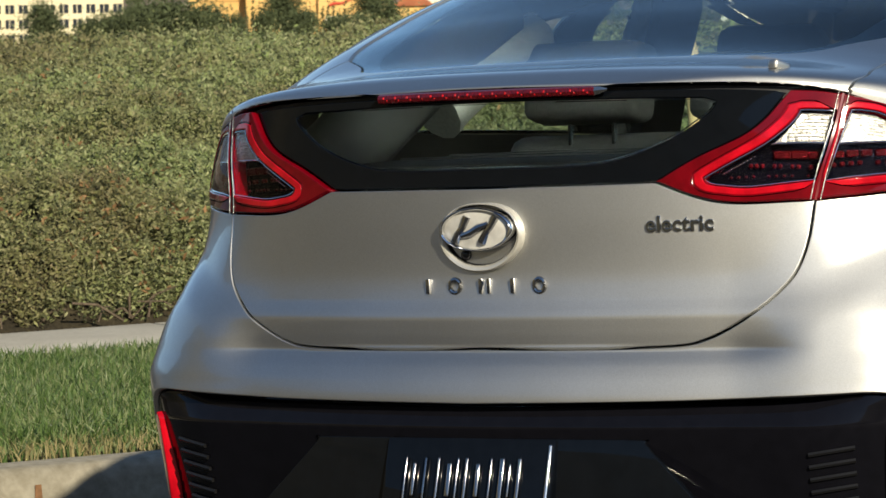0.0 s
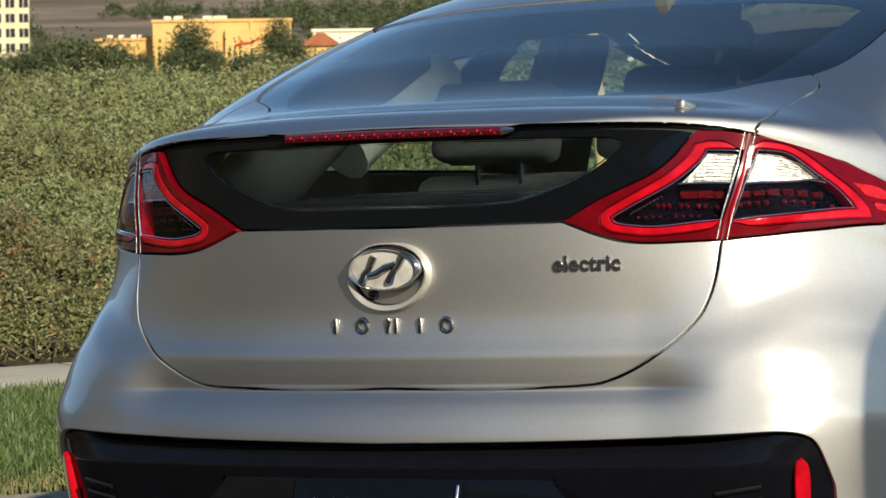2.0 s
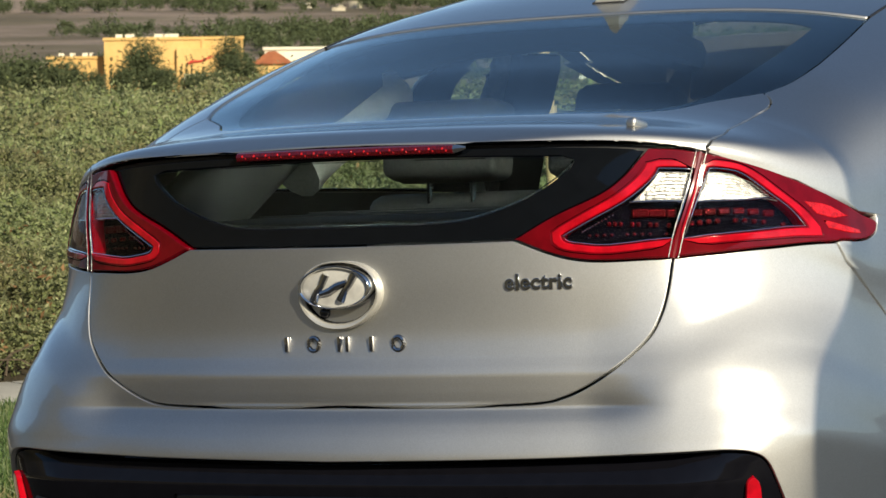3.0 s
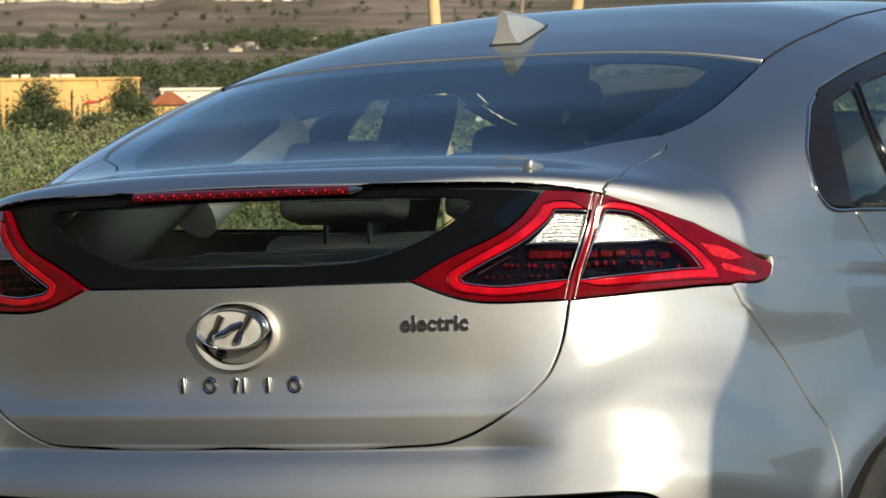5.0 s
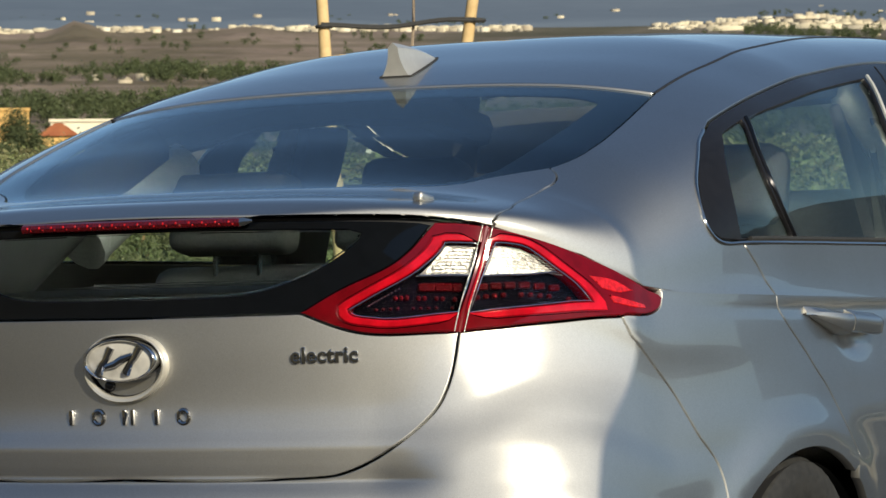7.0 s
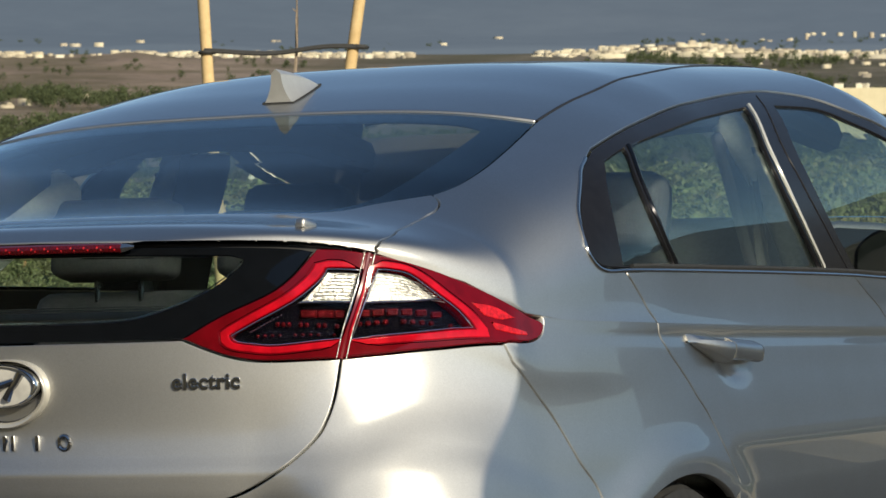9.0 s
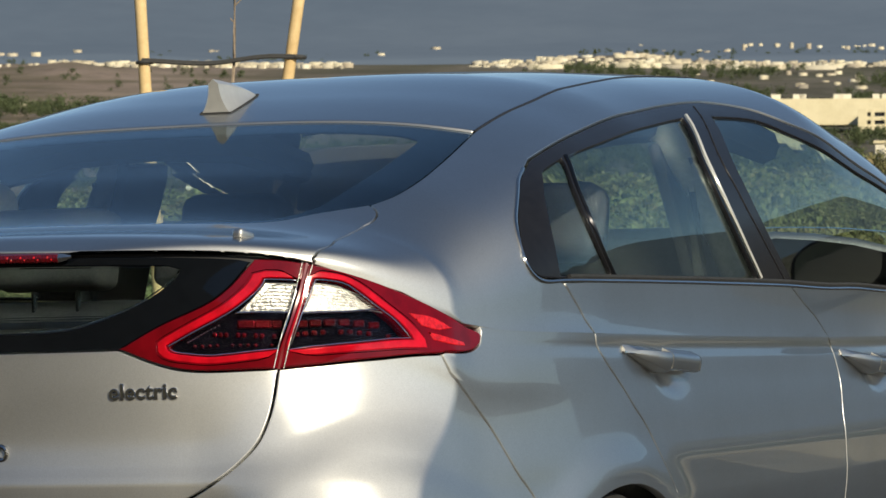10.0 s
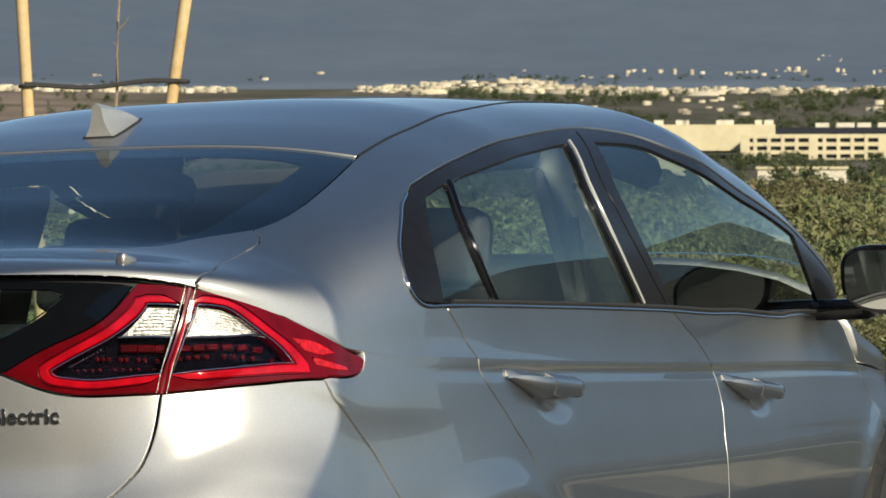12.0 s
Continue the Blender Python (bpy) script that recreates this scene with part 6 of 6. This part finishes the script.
for j in range(5):
    wall_box(decks, "deck_edge", m, 0, 0, j * (h - 3.2) / 4.0, w, 1.8, 1.75, CREAM_WALL)
for i in range(16):
    x = w * i / 15 - 0.5
    wall_box(decks, "column", m, max(0, x), -0.2, 0, 1.6 if i % 5 else 4.0, 2.0, h - 1.5, CREAM_WALL)
wall_box(decks, "penthouse", m, w * 0.17, 2, h - 1.6, w * 0.8, 20, 3.2, SHADE_GLASS, "dark set-back top storey")
for k in range(6):
    wall_box(decks, "roof_unit", m, w * (0.36 + 0.1 * k), 3, h + 1.6, 6 + 2 * (k % 2), 4, 2.0, WHITE_WALL)
low = tagged(new("low_building"), "low cream building among trees", "building")
m, w, h, dp = block(16.30, 14.95, 860, 0.60, 1.03, 20)
wall_box(low, "wall", m, 0, 0, 0, w, dp, h, WHITE_WALL)
wall_box(low, "roof_edge", m, -0.4, -0.5, h - 0.2, w + 0.8, dp + 1, 0.6, CREAM_WALL)
for x in (0.12, 0.45, 0.8):
    wall_box(low, "doorway", m, w * x, -0.1, 0.2, w * 0.09, 0.3, h * 0.55, SHADE_GLASS)

# ---------------------------------------------------------------- far town, woods and trees
V, F = [], []


def town_box(p, sx, sy, sz, turn):
    k = len(V)
    c, s = math.cos(turn), math.sin(turn)
    for z in (-4, sz):
        for x, y in ((-1, -1), (1, -1), (1, 1), (-1, 1)):
            V.append((p.x + (x * sx * c - y * sy * s) / 2, p.y + (x * sx * s + y * sy * c) / 2, p.z + z))
    F.extend([(k, k + 1, k + 5, k + 4), (k + 1, k + 2, k + 6, k + 5), (k + 2, k + 3, k + 7, k + 6), (k + 3, k, k + 4, k + 7), (k + 4, k + 5, k + 6, k + 7)])


bands = ((1300, 11, 40, 2985, 3080, 2.5, 10, 2.6), (220, 11, 22, 2960, 3010, 3, 10, 2.4), (45, 11, 15.5, 3690, 3740, 1.0, 2.6, 0.6), (150, 12, 20, 3400, 3560, 1.5, 4.5, 1.1), (60, 22, 40, 3150, 3400, 3, 8, 2.0),
         (70, 12, 20, 2500, 2800, 3, 7, 2.2), (90, 20, 40, 1950, 2260, 3, 8, 2.6), (40, 20, 40, 1300, 1560, 3, 7, 2.4), (8, 28, 40, 1050, 1150, 8, 22, 3.5))
for count, b0, b1, d0, d1, s0, s1, tall in bands:
    for _ in range(count):
        b, d = rng.uniform(b0, b1), rng.uniform(d0, d1)
        if noise.noise((b * 0.9, d0 * 0.01, 3.3)) + rng.uniform(-0.35, 0.5) < 0:
            continue
        town_box(site(b, d, max(with_hill(b, d), ridge_height(b, d) if d > 3100 else -50)), rng.uniform(s0, s1), rng.uniform(3, 7), rng.uniform(0.35, 1.4) * tall, radians(b) + rng.normal(0, 0.25))
# long flat-roofed sheds in a row
for b, wide in ((21.3, 40), (20.5, 24), (19.9, 52), (19.2, 48), (18.4, 26), (17.8, 22), (17.2, 46), (15.9, 30), (15.3, 34)):
    town_box(site(b, 2930, with_hill(b, 2930)), wide * 0.7, 14, rng.uniform(2.0, 4.2), radians(b))
bulk("far_town", V, F, TOWN, "pale far-off houses and sheds across the valley", "town")

V = []


def crown_points(centre, r, tall, n, pointed=False):
    """Leaf places in an uneven crown of several clumps."""
    out = []
    clumps = max(3, int(n / 45))
    for _ in range(clumps):
        u = rng.normal(0, 1, 3)
        u /= np.linalg.norm(u)
        k = rng.uniform(0.25, 0.8)
        c = np.array(centre) + u * (r, r, tall) * k
        if pointed:
            c = np.array(centre) + (u[0] * r * 0.4, u[1] * r * 0.4, rng.uniform(-1, 1) * tall * 0.9)
        s = r * rng.uniform(0.28, 0.5) * (1 - 0.75 * max(0, (c[2] - centre[2]) / tall) if pointed else 1)
        out.append(c + rng.normal(0, 0.55, (n // clumps, 3)) * s)
    return np.vstack(out)


pts, sizes = [], []
for count, b0, b1, d0, d1, r0, r1 in ((330, 24, 39, 690, 790, 1.3, 2.8), (160, 12, 27, 620, 860, 2.0, 4.5), (420, 20, 40, 930, 1200, 2.5, 5), (1700, 20, 40, 1210, 1580, 2.5, 5.5), (700, 12, 20, 930, 1480, 2, 4.5), (1700, 20, 40, 1950, 2270, 3, 6), (350, 20, 40, 2300, 2850, 2, 5), (1900, 11, 21, 1750, 2880, 3, 6), (500, 11, 41, 3080, 3400, 2, 4)):
    for _ in range(count):
        b, d = rng.uniform(b0, b1), rng.uniform(d0, d1)
        if d > 800 and noise.noise((b * 0.5, d * 0.006, 8.8)) < rng.uniform(-0.14, 0.14):
            continue
        if 500 < d < 870 and (31.0 < b < 34.5) and rng.random() < 0.5:
            continue
        if b < 19 and d < 1720 and rng.random() < 0.25:
            continue
        r = rng.uniform(r0, r1)
        p = site(b, d, with_hill(b, d))
        q = crown_points((p.x, p.y, p.z + r * 0.8), r, r * 0.8, 135)
        pts.append(q)
        sizes.append(np.full(len(q), r * 0.30))
pts, sizes = np.vstack(pts), np.concatenate(sizes)
V, F = leaves(pts[:, 0], pts[:, 1], pts[:, 2], sizes)
bulk("far_woods", V, F, FAR_LEAF, "dark green trees scattered over the valley", "woods")


def valley_tree(bearing, d, el_top, width, el_base=None, pointed=False):
    """A tree: tapered trunk, limbs and a crown of many leaf sprays."""
    z1 = EYE[2] + d * math.tan(radians(el_top))
    z0 = land(bearing, d) if el_base is None else EYE[2] + d * math.tan(radians(el_base))
    tall = z1 - z0
    p = site(bearing, d, z0)
    kind = "dark slim cypress" if pointed else "dark green broad-crowned tree"
    ob = tagged(new("cypress" if pointed else "tree"), kind + " near the ochre store", "tree", group="valley trees")
    bm = bmesh.new()
    tube(bm, [p, p + Vector((0.1, 0, tall * 0.3)), p + Vector((-0.1, 0.1, tall * 0.75))], 0.3, 7, radii=[0.35, 0.25, 0.08])
    if not pointed:
        for k in range(5):
            a = k * 1.3 + bearing
            tube(bm, [p + Vector((0, 0, tall * (0.3 + 0.06 * k))), p + Vector((math.cos(a) * width * 0.22, math.sin(a) * width * 0.22, tall * (0.5 + 0.06 * k)))], 0.1, 5, radii=[0.14, 0.05])
    part("trunk", bm, BARK, ob)
    q = crown_points((p.x, p.y, z0 + tall * 0.56), width * 0.44, tall * 0.52, 4200 if not pointed else 900, pointed)
    V, F = leaves(q[:, 0], q[:, 1], q[:, 2], np.full(len(q), width * (0.072 if not pointed else 0.20)))
    me = bpy.data.meshes.new("crown")
    me.from_pydata(V.tolist(), [], F.tolist())
    me.materials.append(FAR_LEAF)
    crown = new("crown", me)
    crown.parent = ob


for b, d, top_el, width in ((33.50, 820, 0.98, 9), (33.78, 815, 0.61, 6), (33.22, 800, 0.56, 8), (32.16, 820, 1.07, 7.5), (31.93, 810, 0.75, 8), (35.28, 790, 0.67, 12), (34.68, 790, 0.65, 10), (36.37, 780, 0.46, 8), (37.13, 780, 0.74, 8),
                            (36.02, 780, 0.54, 9), (34.22, 780, 0.56, 5), (35.73, 770, 0.63, 8), (32.62, 800, 0.48, 7), (31.37, 780, 0.45, 8), (30.83, 800, 0.64, 9), (32.37, 790, 0.44, 9)):
    valley_tree(b, d, top_el, width * 1.3, 0.05)
for b, top_el in ((32.89, 0.68), (32.81, 0.74), (32.73, 0.78), (32.55, 0.75), (34.05, 0.69), (33.96, 0.77)):
    valley_tree(b, 850, top_el, 1.5, 0.1, True)

# all that stands on the car park's slope leans with it
for ob in [o for o in scene.objects if o.parent is None and o.name.split(".")[0] in (
        "car", "road", "gutter", "kerb", "lawn", "pavement", "grass", "dry_grass", "planting_bed", "shrubs", "dead_leaves", "stake", "sapling")]:
    ob.matrix_basis = SLOPE @ ob.matrix_basis
